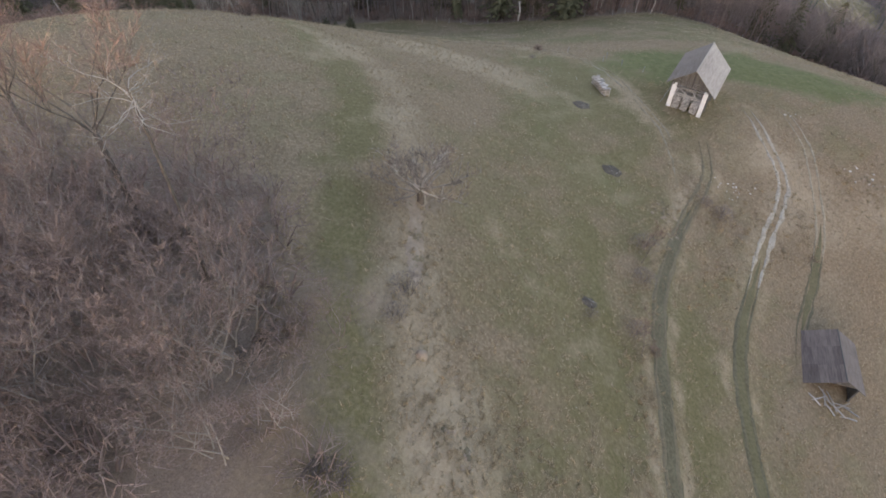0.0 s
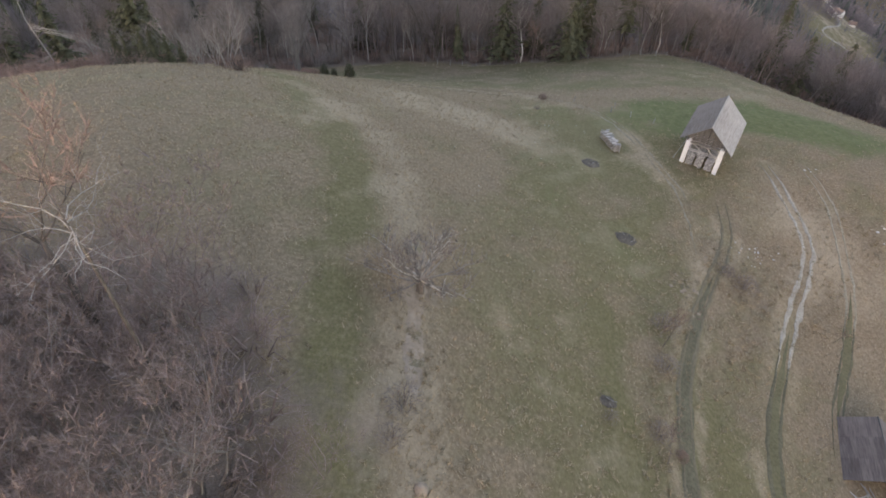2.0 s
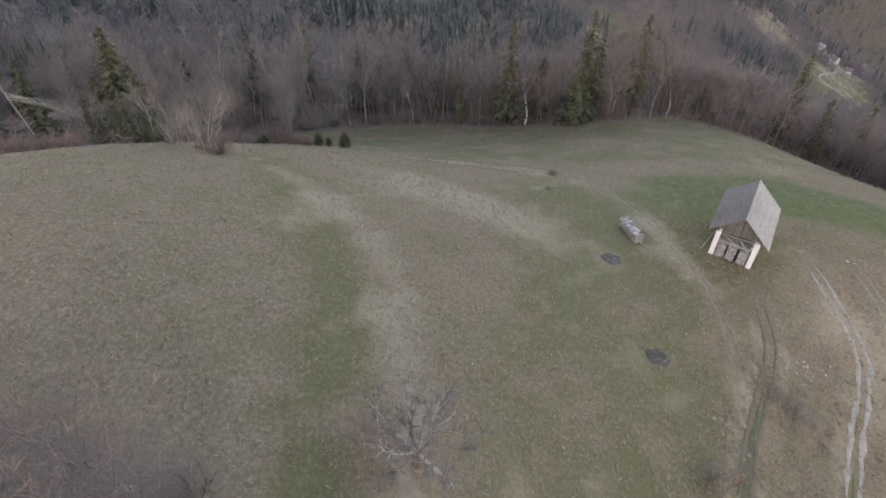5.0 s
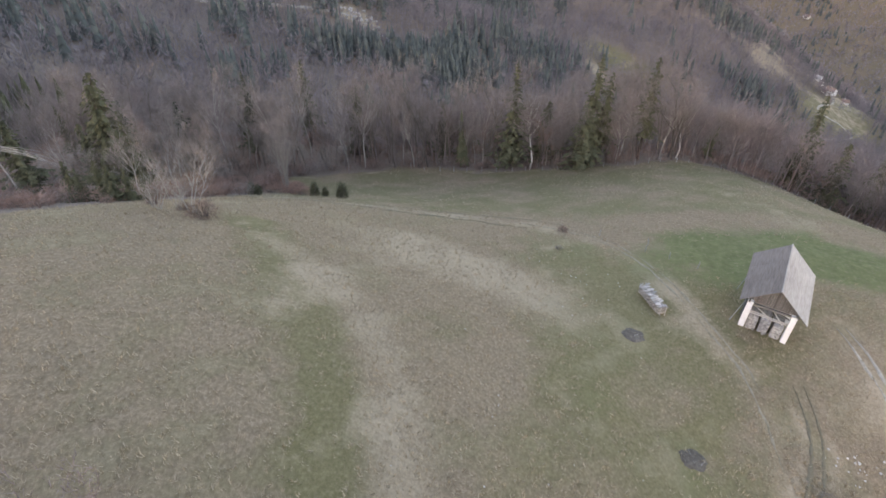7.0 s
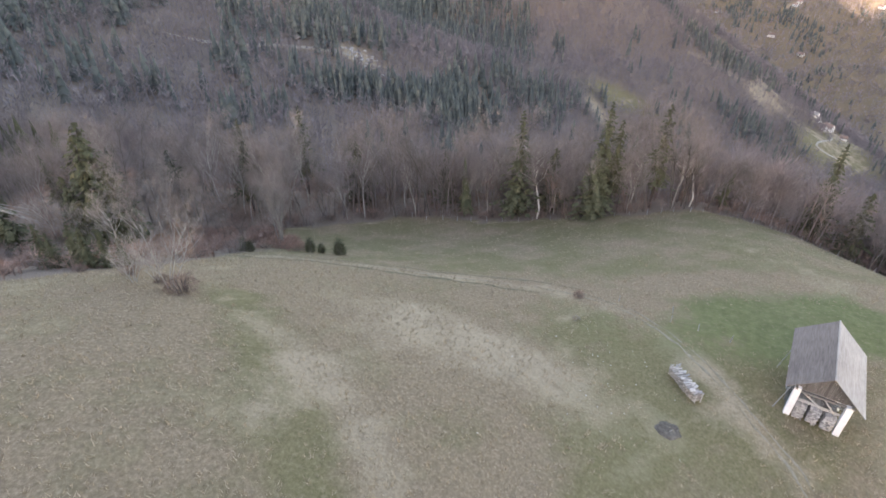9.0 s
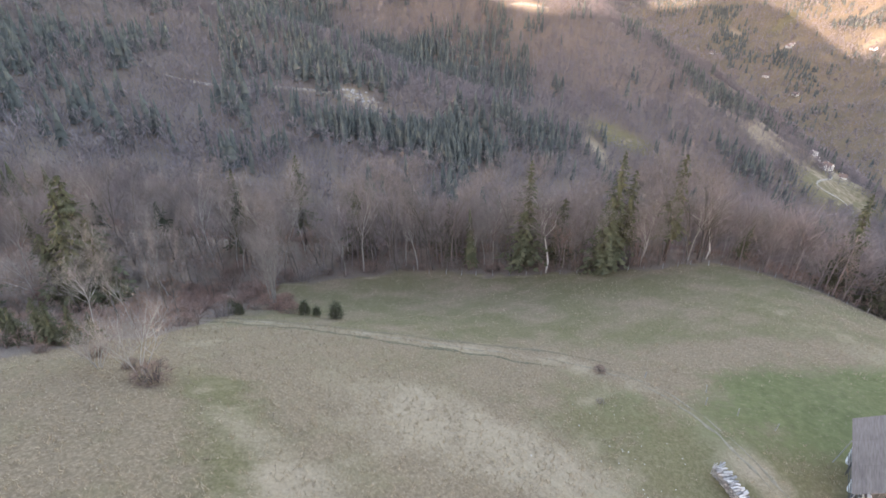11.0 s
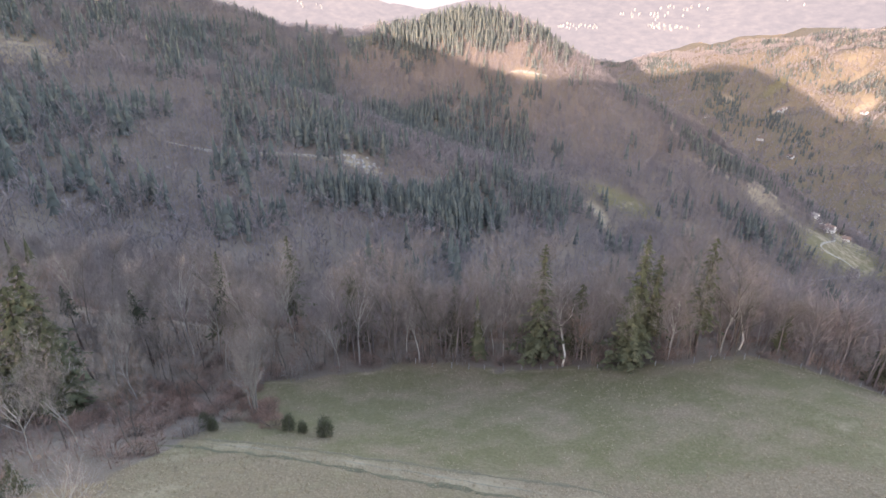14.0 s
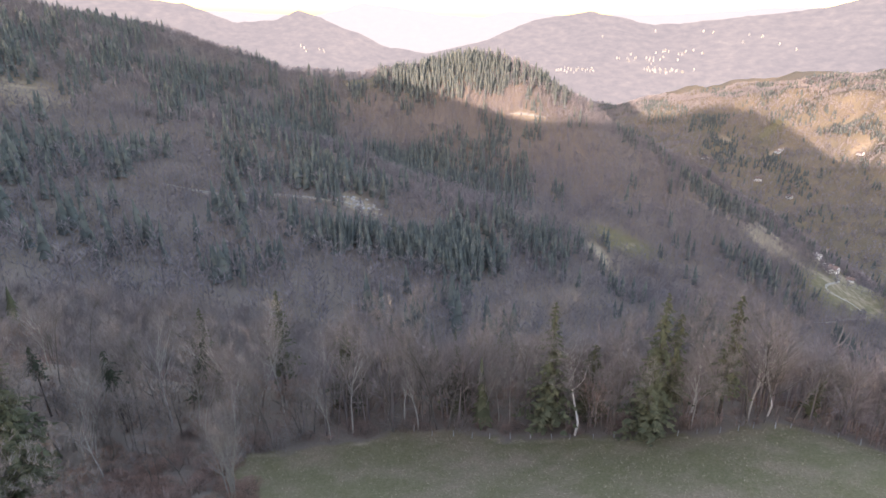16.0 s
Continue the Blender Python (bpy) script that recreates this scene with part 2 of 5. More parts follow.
far_needles_hazed = island("far_needles_hazed", [(0.1, (0.076, 0.090, 0.086)), (0.6, (0.108, 0.122, 0.112)), (0.95, (0.160, 0.166, 0.142))])
grass = island("grass_blades", [(0.05, (0.215, 0.172, 0.105)), (0.35, (0.305, 0.242, 0.162)), (0.7, (0.405, 0.328, 0.230)), (0.97, (0.53, 0.445, 0.330))])
gravel = grained("pale_gravel", (0.22, 0.20, 0.165), (0.50, 0.46, 0.395), (1, 1, 1), 4.2, 0.95, 0.0, 0.6, spot=(0.20, 0.18, 0.13))
mud = grained("rut_earth", (0.115, 0.100, 0.068), (0.215, 0.186, 0.130), (1, 1, 1), 4.0, 0.95, 0.0, 0.6)
lane_grass = grained("short_lane_grass", (0.075, 0.070, 0.046), (0.185, 0.168, 0.114), (1, 1, 1), 3.4, 0.95, 0.0, 0.6)
track_grass = grained("track_grass", (0.088, 0.083, 0.046), (0.185, 0.168, 0.102), (1, 1, 1), 3.4, 0.95, 0.0, 0.6)
straw_path = grained("trodden_straw", (0.20, 0.172, 0.125), (0.42, 0.375, 0.295), (1, 1, 1), 3.6, 0.95, 0.0, 0.6, spot=(0.185, 0.17, 0.11))
trodden = grained("faint_path", (0.17, 0.15, 0.105), (0.34, 0.305, 0.235), (1, 1, 1), 1.3, 0.95, 0.0, 0.6, spot=(0.165, 0.15, 0.095))
bare_soil = grained("bare_soil", (0.23, 0.180, 0.138), (0.42, 0.345, 0.275), (1, 1, 1), 1.5, 0.95, 0.0, 0.7, spot=(0.22, 0.19, 0.13))
ash = grained("ash", (0.048, 0.041, 0.035), (0.175, 0.157, 0.135), (1, 1, 1), 3.0, 0.95, 0.1, 0.6)
stone = grained("pale_stone", (0.42, 0.39, 0.36), (0.68, 0.65, 0.61), (1, 1, 1), 0.5, 0.9, 0.2, 0.5)
house_wall = grained("rendered_wall", (0.70, 0.68, 0.64), (0.84, 0.82, 0.79), (1, 1, 1), 0.6, 0.9, 0.08)
far_wall = grained("distant_wall", (0.21, 0.205, 0.20), (0.34, 0.33, 0.32), (1, 1, 1), 0.05, 0.9, 0.2)
house_roof = grained("tiled_roof", (0.20, 0.14, 0.115), (0.34, 0.25, 0.21), (1, 1, 1), 0.8, 0.8, 0.3)
window_glass = plain("window_glass", (0.05, 0.055, 0.06), 0.15)

# ---------------------------------------------------------------- lines across the meadow
LANE = [(37.4, 71), (37.2, 67.5), (35.8, 61.2), (31.0, 54.2), (27.1, 47.5), (24.0, 41.2), (22.0, 35.8), (20.8, 30.3), (19.8, 24.4), (18.6, 17.4), (17.4, 8), (16, -4)]
GRAVEL_TRACK = [(47.6, 79.5), (47.9, 76), (47.9, 72.2), (48.2, 67.5), (47.9, 63.2), (45.8, 58.9), (42.0, 53.4), (39.0, 48.3), (35.3, 41.8), (32.4, 36.6), (30.4, 31.0), (29.5, 25.0), (28.8, 19.8), (28.2, 10), (28, -4)]
SIDE_TRACK = [(53.6, 80.5), (54.6, 75), (54.4, 70.7), (52.4, 62.7), (51.3, 57.1), (48.2, 50.5), (44.6, 44.3), (41.9, 40.1), (39.5, 34), (38.8, 27)]
FIELD_PATH = [(-43.4, 118.4), (-30.4, 114.9), (-19.0, 112.6), (-7.9, 110.0), (3.5, 107.8), (13, 105.0), (19.0, 101.2), (23.3, 96.5), (26.0, 91.0), (27.4, 86), (28.6, 81.5), (29.7, 75.1), (31.4, 70.9), (31.0, 65.4), (30.9, 61.0), (30.1, 56.6)]
GREEN_STRIP = [(-24.4, 85.3), (-15.3, 71.1), (-11.2, 62.0), (-9.0, 53.2), (-8.7, 46.0), (-8.7, 39.8), (-8.5, 35.1), (-7.6, 29.3), (-6.4, 22), (-5.4, 14), (-5, 0)]
BANK = [(-30, 88), (-21.0, 80.3), (-14.1, 73.9), (-8.6, 67.6), (-5.3, 58.5), (-3.8, 51.6), (-2.6, 45.6), (-2.6, 37.5), (-2.3, 32.1), (-1.6, 26), (-0.6, 20), (0.5, 12)]
WOOD_EDGE = [(-140, 118), (-75, 140), (-55, 146), (-31, 149), (-10, 157.5), (20, 154.6), (40, 151.0), (58, 155.5), (68, 151), (80, 147), (93, 136), (104, 118), (112, 95), (116, 60), (118, 0)]


def off_line(x, y, line):
    """Distance to a polyline."""
    best = np.full(np.shape(x), 1e9)
    for (ax, ay), (bx, by) in zip(line, line[1:]):
        k = np.clip(((x - ax) * (bx - ax) + (y - ay) * (by - ay)) / ((bx - ax) ** 2 + (by - ay) ** 2), 0, 1)
        best = np.minimum(best, np.hypot(x - ax - k * (bx - ax), y - ay - k * (by - ay)))
    return best


def bell(x, y, cx, cy, rx, ry, turn=0):
    c, s = math.cos(radians(turn)), math.sin(radians(turn))
    u, v = (x - cx) * c + (y - cy) * s, (y - cy) * c - (x - cx) * s
    return np.exp(-((u / rx) ** 2 + (v / ry) ** 2) ** 1.5)


EDGE_X, EDGE_Y = [p[0] for p in WOOD_EDGE[:12]], [p[1] for p in WOOD_EDGE[:12]]


def in_woods(x, y):
    """Above 0 outside the meadow's edge, in metres."""
    e = np.interp(x, EDGE_X, EDGE_Y)
    far = np.maximum(y - e, np.where(y < 120, x - 106, -99))
    left = np.where((y > 88) & (x < -38), np.minimum(y - (103 + 0.9 * (x + 38)), -36 - x), -99)
    return np.maximum(np.maximum(far, left), -92 - x)


# clearings on the far slopes: place, radii, turn, kind
CLEARINGS = [(222, 775, 52, 26, -10, "grass"), (180, 712, 14, 34, 10, "pale"), (560, 815, 95, 55, 25, "grass"), (640, 930, 90, 40, 60, "grass"),
             (420, 965, 48, 13, -12, "pale"), (470, 905, 12, 40, 30, "pale"), (520, 985, 30, 60, 35, "pale"), (-84, 587, 21, 13, -15, "stone"),
             (-175, 1240, 45, 26, 0, "grass"), (140, 1113, 46, 7, 3, "stone"), (-160, 548, 70, 5, 22, "stone"), (-430, 640, 70, 50, 30, "stump"),
             (1203, 2210, 60, 16, 20, "pale"), (1420, 2080, 60, 16, 30, "pale"), (1093, 2390, 22, 40, 10, "pale"), (544, 2935, 160, 80, 0, "pale"), (440, 985, 34, 13, -50, "pale"), (497, 925, 40, 15, -45, "pale"), (540, 872, 46, 18, -45, "grass"), (535, 1060, 34, 14, -42, "pale"), (590, 1000, 50, 18, -42, "pale"), (626, 955, 55, 42, -45, "grass"),
             (1250, 2350, 60, 22, 30, "grass"), (1480, 2250, 60, 20, 20, "pale")]


def zones(x, y):
    """How green, pale, littered and lush the ground is."""
    w = in_woods(x, y)
    patch = waves(x, y, 26, 21) * 0.17 + waves(x, y, 8, 22) * 0.14 + waves(x, y, 3.5, 24) * 0.10
    green = 0.27 + 0.35 * bell(x, y, 30, 80, 24, 18) + 0.32 * step(-6, 12, x) * step(100, 85, y) * step(42, 26, x) + patch
    green = green + 0.72 * np.exp(-(off_line(x, y, GREEN_STRIP) / (2.1 + 0.014 * y)) ** 2)
    green = green + 0.34 * step(108, 116, y) - 0.30 * bell(x, y, 3, 81, 12, 7, -30) - 0.25 * step(40, 50, x) * step(82, 74, y)
    green = green + 0.4 * np.exp(-(off_line(x, y, [(15.5, 45), (15.2, 36), (14.6, 28), (13.6, 20), (12.5, 2)]) / 1.2) ** 2)
    green = green + 0.25 * step(30, 0, y) * step(-8, -2, x) * step(15, 10, x)
    pale = -0.18 * step(108, 116, y) + 0.62 * bell(x, y, 1, 83, 17, 8, -25) + 0.62 * np.exp(-(off_line(x, y, BANK) / 2.5) ** 2) * step(87, 76, y) + 0.09 + patch * 0.8
    pale = pale + 0.45 * np.exp(-(off_line(x, y, FIELD_PATH) / 2.3) ** 2) + 0.05 * step(-10, -22, x) * step(35, 50, y)
    pale = pale + 0.5 * np.exp(-((off_line(x, y, LANE) - 1.5) / 0.55) ** 2) * step(72, 64, y) + 0.30 * np.exp(-((off_line(x, y, GRAVEL_TRACK) - 1.6) / 0.6) ** 2)
    pale = pale + 0.45 * np.exp(-((w + 1.4) / 1.1) ** 2) * step(100, 112, y)
    pale = pale + 0.40 * bell(x, y, 64, 55, 10, 8) + 0.30 * bell(x, y, 48, 66, 12, 14) + 0.3 * bell(x, y, 62, 118, 20, 14, 20) + 0.08 * bell(x, y, -30, 100, 16, 12) + 0.35 * bell(x, y, 1.5, 18, 4, 7, 15)
    lush = 1.0 * bell(x, y, 42, 95, 20, 8, 8) + 0.9 * bell(x, y, 64, 92, 16, 7, -12) + 0.2 * bell(x, y, 40, 108, 26, 10, 0) + 0.25 * bell(x, y, 18, 66, 9, 26)
    green = green + 0.4 * bell(x, y, 60, 73, 9, 6) + 0.3 * bell(x, y, 24, 30, 3, 14)
    litter = step(-3, 2.5, w + 1.6 * waves(x, y, 6, 9) + 3.0 * waves(x, y, 17, 10) * step(-20, -40, x)) + 1.0 * bell(x, y, -26, 16, 19, 17, 20) + 0.7 * bell(x, y, -22, 32, 8, 9) + 0.8 * bell(x, y, -55, 133, 22, 11, -15)
    litter = litter + 0.45 * bell(x, y, -2.1, 40.3, 2.6, 2.6) + 0.6 * bell(x, y, -24, 27, 14, 12) + 0.45 * bell(x, y, 62, 66, 4, 2.5) + 0.35 * bell(x, y, 36, 54, 4, 3) + 0.12 * bell(x, y, 0.5, 20, 3, 6, 15)
    for cx, cy, rx, ry, turn, kind in CLEARINGS:
        k = bell(x, y, cx, cy, rx * 1.2, ry * 1.2, turn)
        litter = litter * (1 - k)
        if kind == "grass":
            green, pale = green + 0.30 * k, pale + 0.36 * k
        else:
            pale, green = pale + (0.9 if kind != "stump" else 0.5) * k, green * (1 - k)
    beyond = step(1350, 1600, np.maximum(y, x + y - 130))
    litter, green = litter * (1 - 0.55 * beyond), green - 0.10 * beyond
    return np.clip(np.stack([green, pale, litter, lush], -1), 0, 1)


# ---------------------------------------------------------------- ground
def ground_mesh():
    N, M = 430, 630
    u, v = np.linspace(-1, 1, N), np.linspace(-0.783, 1, M)
    gx, gy = np.meshgrid(25 * np.sinh(5.9 * u), 60 + 30 * np.sinh(5.6 * v), indexing="ij")
    z = land(gx, gy)
    me = bpy.data.meshes.new("ground")
    me.vertices.add(N * M)
    me.vertices.foreach_set("co", np.stack([gx, gy, z], -1).ravel())
    i = (np.arange(N - 1)[:, None] * M + np.arange(M - 1)).ravel()
    q = np.stack([i, i + M, i + M + 1, i + 1], -1)
    me.loops.add(q.size)
    me.loops.foreach_set("vertex_index", q.ravel())
    me.polygons.add(len(q))
    me.polygons.foreach_set("loop_start", np.arange(len(q)) * 4)
    me.polygons.foreach_set("use_smooth", np.ones(len(q), bool))
    me.update()
    me.validate()
    me.attributes.new("zone", "FLOAT_COLOR", "POINT").data.foreach_set("color", zones(gx, gy).ravel())
    return me


ground = tagged(new("ground", ground_mesh()), "rough winter meadow on a hillside above wooded slopes", "ground", kind="structure")
ground.data.materials.append(meadow)

# ---------------------------------------------------------------- building helpers
class Shape:
    """Corners and faces of one mesh."""

    def __init__(self):
        self.v, self.f = [], []

    def tube(self, line, radii, sides=6, cap=True):
        n0, ref = len(self.v), Vector((0.31, 0.17, 0.93))
        for k, (p, r) in enumerate(zip(line, radii)):
            p = Vector(p)
            d = (Vector(line[min(k + 1, len(line) - 1)]) - Vector(line[max(k - 1, 0)])).normalized()
            a = d.cross(ref if abs(d.dot(ref)) < 0.95 else Vector((1, 0, 0))).normalized()
            b = d.cross(a)
            for s in range(sides):
                t = 2 * math.pi * s / sides
                self.v.append(p + r * (math.cos(t) * a + math.sin(t) * b))
        for k in range(len(line) - 1):
            for s in range(sides):
                i, j = n0 + k * sides + s, n0 + k * sides + (s + 1) % sides
                self.f.append((i, j, j + sides, i + sides))
        if cap:
            self.f.append(tuple(range(n0 + sides - 1, n0 - 1, -1)))
            self.f.append(tuple(range(len(self.v) - sides, len(self.v))))
        return self

    def box(self, m, x, y, z, chamfer=0.0):
        """A box of that size standing on the origin of m."""
        n0, c = len(self.v), min(chamfer, x * 0.3, y * 0.3, z * 0.3)
        rings = [(0, c), (c, 0), (z - c, 0), (z, c)] if c else [(0, 0), (z, 0)]
        for h, i in rings:
            for sx, sy in ((-1, -1), (1, -1), (1, 1), (-1, 1)):
                self.v.append(m @ Vector((sx * (x / 2 - i), sy * (y / 2 - i), h)))
        for k in range(len(rings) - 1):
            for s in range(4):
                i, j = n0 + 4 * k + s, n0 + 4 * k + (s + 1) % 4
                self.f.append((i, j, j + 4, i + 4))
        self.f += [(n0 + 3, n0 + 2, n0 + 1, n0), tuple(len(self.v) - 4 + s for s in range(4))]
        return self

    def sliver(self, p, q, w):
        p, q = Vector(p), Vector(q)
        a = (q - p).cross(Vector((random.uniform(-1, 1), random.uniform(-1, 1), random.uniform(-1, 1)))).normalized() * w
        n = len(self.v)
        self.v += [p - a, p + a, q]
        self.f.append((n, n + 1, n + 2))

    def mesh(self, name, mat, smooth=False):
        me = bpy.data.meshes.new(name)
        me.from_pydata([tuple(v) for v in self.v], [], self.f)
        me.materials.append(mat)
        if smooth:
            me.polygons.foreach_set("use_smooth", np.ones(len(me.polygons), bool))
        me.update()
        return me


def part(name, shape, mat, parent, label="", smooth=False):
    me = shape if isinstance(shape, bpy.types.Mesh) else shape.mesh(name, mat, smooth)
    ob = new(name, me)
    ob.parent = parent
    return tagged(ob, label)


def thing(name, label, category, m=None, group="", kind=""):
    ob = new(name)
    ob.empty_display_size = 0.2
    if m is not None:
        ob.matrix_world = m
    return tagged(ob, label, category, group, kind)


def lie(x, y, up=0.0, turn=0.0, size=1.0):
    """A pose on the ground."""
    return pose(x, y, float(land(x, y)) + up, 0, 0, turn) @ Matrix.Diagonal((size, size, size, 1))


def smooth_line(line, gap):
    """Evenly spaced points on a rounded line through the given ones."""
    pts = np.array(line, float)
    for _ in range(3):
        q = np.empty((2 * len(pts), 2))
        q[0], q[-1] = pts[0], pts[-1]
        q[1:-1:2], q[2:-1:2] = pts[:-1] * 0.75 + pts[1:] * 0.25, pts[:-1] * 0.25 + pts[1:] * 0.75
        pts = q
    d = np.r_[0, np.cumsum(np.hypot(*np.diff(pts, axis=0).T))]
    s = np.arange(0, d[-1], gap)
    return np.stack([np.interp(s, d, pts[:, 0]), np.interp(s, d, pts[:, 1])], -1)


def strip(name, line, wide, shift, mat, label, rise=0.04, gap=0.5, ragged=0.25, start=0.0, end=1.0, seed=1, across=5, fade=6):
    """A worn band on the ground along a line, with frayed sides, hugging the ground."""
    rng = np.random.default_rng(seed)
    p = smooth_line(line, gap)
    p = p[int(len(p) * start):max(int(len(p) * end), 4)]
    t = np.gradient(p, axis=0)
    t /= np.linalg.norm(t, axis=1)[:, None]
    nrm = np.stack([-t[:, 1], t[:, 0]], -1)
    fray = rng.normal(0, 1, (2, len(p)))
    fray = (fray + np.roll(fray, 1, 1) + np.roll(fray, -1, 1)) / 2.2 * ragged * wide / 2
    taper = np.minimum(1, np.minimum(np.arange(len(p)), np.arange(len(p))[::-1]) / fade)
    left, right = shift + (wide / 2 + fray[0]) * taper, shift - (wide / 2 + fray[1]) * taper
    vs = []
    for k in range(across):
        u = k / (across - 1)
        q = p + nrm * (left * (1 - u) + right * u)[:, None]
        vs.append(np.column_stack([q, land(*q.T) + (rise if 0 < k < across - 1 else -0.03)]))
    v = np.concatenate(vs)
    n = len(p)
    f = [(k * n + i, (k + 1) * n + i, (k + 1) * n + i + 1, k * n + i + 1) for k in range(across - 1) for i in range(n - 1)]
    me = bpy.data.meshes.new(name)
    me.from_pydata(v.tolist(), [], f)
    me.materials.append(mat)
    me.polygons.foreach_set("use_smooth", np.ones(len(me.polygons), bool))
    me.update()
    return tagged(new(name, me), label, "track", kind="structure")


# ---------------------------------------------------------------- tracks
strip("road_lane", LANE, 1.95, 0, lane_grass, "sunken grassy farm lane across the meadow", 0.05, seed=3, start=0.20, ragged=0.16, fade=34)
strip("road_track_grass", GRAVEL_TRACK, 2.1, 0, track_grass, "grassy farm track with two wheel ruts", 0.045, seed=6, ragged=0.16, start=0.36, fade=44)
strip("road_side_lane", SIDE_TRACK, 1.8, 0, track_grass, "grassy side lane beside the shed", 0.045, seed=13, start=0.42, end=0.80, ragged=0.2, fade=24)
for side in (0.6, -0.6):
    strip("road_lane_rut", LANE, 0.46, side, mud, "muddy wheel rut in the grassy lane", 0.075, seed=4 + int(side > 0), start=0.02, end=0.97, ragged=0.4, fade=14)
    strip("road_rut", GRAVEL_TRACK, 0.66, side * 1.05, gravel, "whitish gravelly wheel rut", 0.07, seed=7 + int(side > 0), end=0.46, ragged=0.42, fade=16)
    strip("road_rut_muddy", GRAVEL_TRACK, 0.62, side * 1.1, lane_grass, "dark earthen wheel rut in grass", 0.07, seed=9 + int(side > 0), start=0.38, ragged=0.25, fade=24)
    strip("road_side_rut", SIDE_TRACK, 0.36, side, straw_path, "faint trodden wheel rut", 0.06, seed=11 + int(side > 0), ragged=0.5, end=0.6, fade=16)
    strip("road_side_rut_dark", SIDE_TRACK, 0.42, side, lane_grass, "dark grassy wheel rut beside the shed", 0.06, seed=23 + int(side > 0), start=0.42, end=0.86, ragged=0.4, fade=20)
for k, (a, b) in enumerate(((0.08, 0.22), (0.24, 0.47), (0.49, 0.60), (0.61, 0.78), (0.80, 0.99))):
    strip("path_field", FIELD_PATH, 0.36, 0.05, trodden, "narrow trodden path of pale straw", 0.045, seed=14 + 40 * k, ragged=0.75, start=a, end=b)
strip("path_field", FIELD_PATH, 0.3, 1.0, trodden, "narrow trodden path of pale straw", 0.04, seed=19, ragged=0.8, start=0.55, end=0.9)
strip("path_terrace", [(-46, 116.4), (-30, 112.7), (-19, 110.4), (-7.9, 107.7), (3.5, 105.4), (12, 102.6)], 1.1, 0, lane_grass, "dark grassy furrow along the terrace", 0.05, seed=15, ragged=0.6, fade=20)
strip("path_terrace", [(-46, 119.4), (-30, 116.7), (-18, 114.6), (-7, 112.4), (4, 110.2), (13, 108.2), (20, 104)], 0.8, 0, mud, "earthen furrow along the terrace", 0.05, seed=16, ragged=0.7, fade=20)
strip("path_bank_low", BANK, 1.9, 0, bare_soil, "eroded bank of bare brown soil", 0.06, seed=18, ragged=0.4, start=0.58, end=0.80)


# ---------------------------------------------------------------- trees
def limb(shape, fine, p, d, length, r, level, top, spray, rise=0.3, many=(11, 6, 4), bend=0.2):
    """One branch with its side branches; the last level is spray."""
    steps = (5, 3, 2)[level]
    line, q = [Vector(p)], Vector(p)
    for _ in range(steps):
        d = (d + Vector((random.gauss(0, bend), random.gauss(0, bend), random.gauss(0.05, bend * 0.65)))).normalized()
        q = q + d * (length / steps)
        line.append(q.copy())
    radii = [r * (1 - 0.78 * k / steps) for k in range(steps + 1)]
    shape.tube(line, radii, (6, 4, 3, 3)[level], level == 0)
    kids = many[level]
    for k in range(kids):
        u = random.uniform(0.34 if level == 0 else 0.2, 1.0)
        i = min(int(u * steps), steps - 1)
        at = line[i].lerp(line[i + 1], u * steps - i)
        a = random.uniform(0, 6.283)
        side = Vector((math.cos(a), math.sin(a), random.uniform(0.15, 0.75)))
        way = (d * (0.75 if level else rise) + side * random.uniform(0.55, 1.0)).normalized()
        ln = length * random.uniform(0.34, 0.6) * (1.15 - 0.5 * u if level == 0 else 1)
        if level < top:
            limb(shape, fine, at, way, ln, r * (1 - 0.7 * u) * 0.62, level + 1, top, spray, rise, many, bend)
        else:
            for _ in range(spray):
                w = (way + Vector((random.gauss(0, 0.35), random.gauss(0, 0.35), random.gauss(0.1, 0.3)))).normalized()
                fine.sliver(at, at + w * ln * random.uniform(0.6, 1.3), 0.012 + 0.0016 * length)


def bare_tree(label, height, seed, trunk_mat=bark, twig_mat=twig, stems=1, spread=0.25, spray=3, name="bare_tree", thick=0.013, rise=0.3, many=(11, 6, 4), bend=0.2):
    random.seed(seed)
    root = thing(name, label, "tree")
    trunk, crown = Shape(), Shape()
    for k in range(stems):
        a = 6.283 * k / stems + random.uniform(0, 1)
        d = Vector((math.cos(a) * spread, math.sin(a) * spread, 1)).normalized() if stems > 1 else Vector((random.gauss(0, spread * 0.3), random.gauss(0, spread * 0.3), 1)).normalized()
        limb(trunk, crown, Vector((math.cos(a), math.sin(a), 0)) * (0.25 if stems > 1 else 0) + Vector((0, 0, -0.4)), d, height * random.uniform(0.78, 0.95), height * thick / (1 + 0.25 * (stems - 1)), 0, 2, spray, rise, many, bend)
    part("trunk", trunk, trunk_mat, root)
    part("crown", crown, twig_mat, root)
    return root


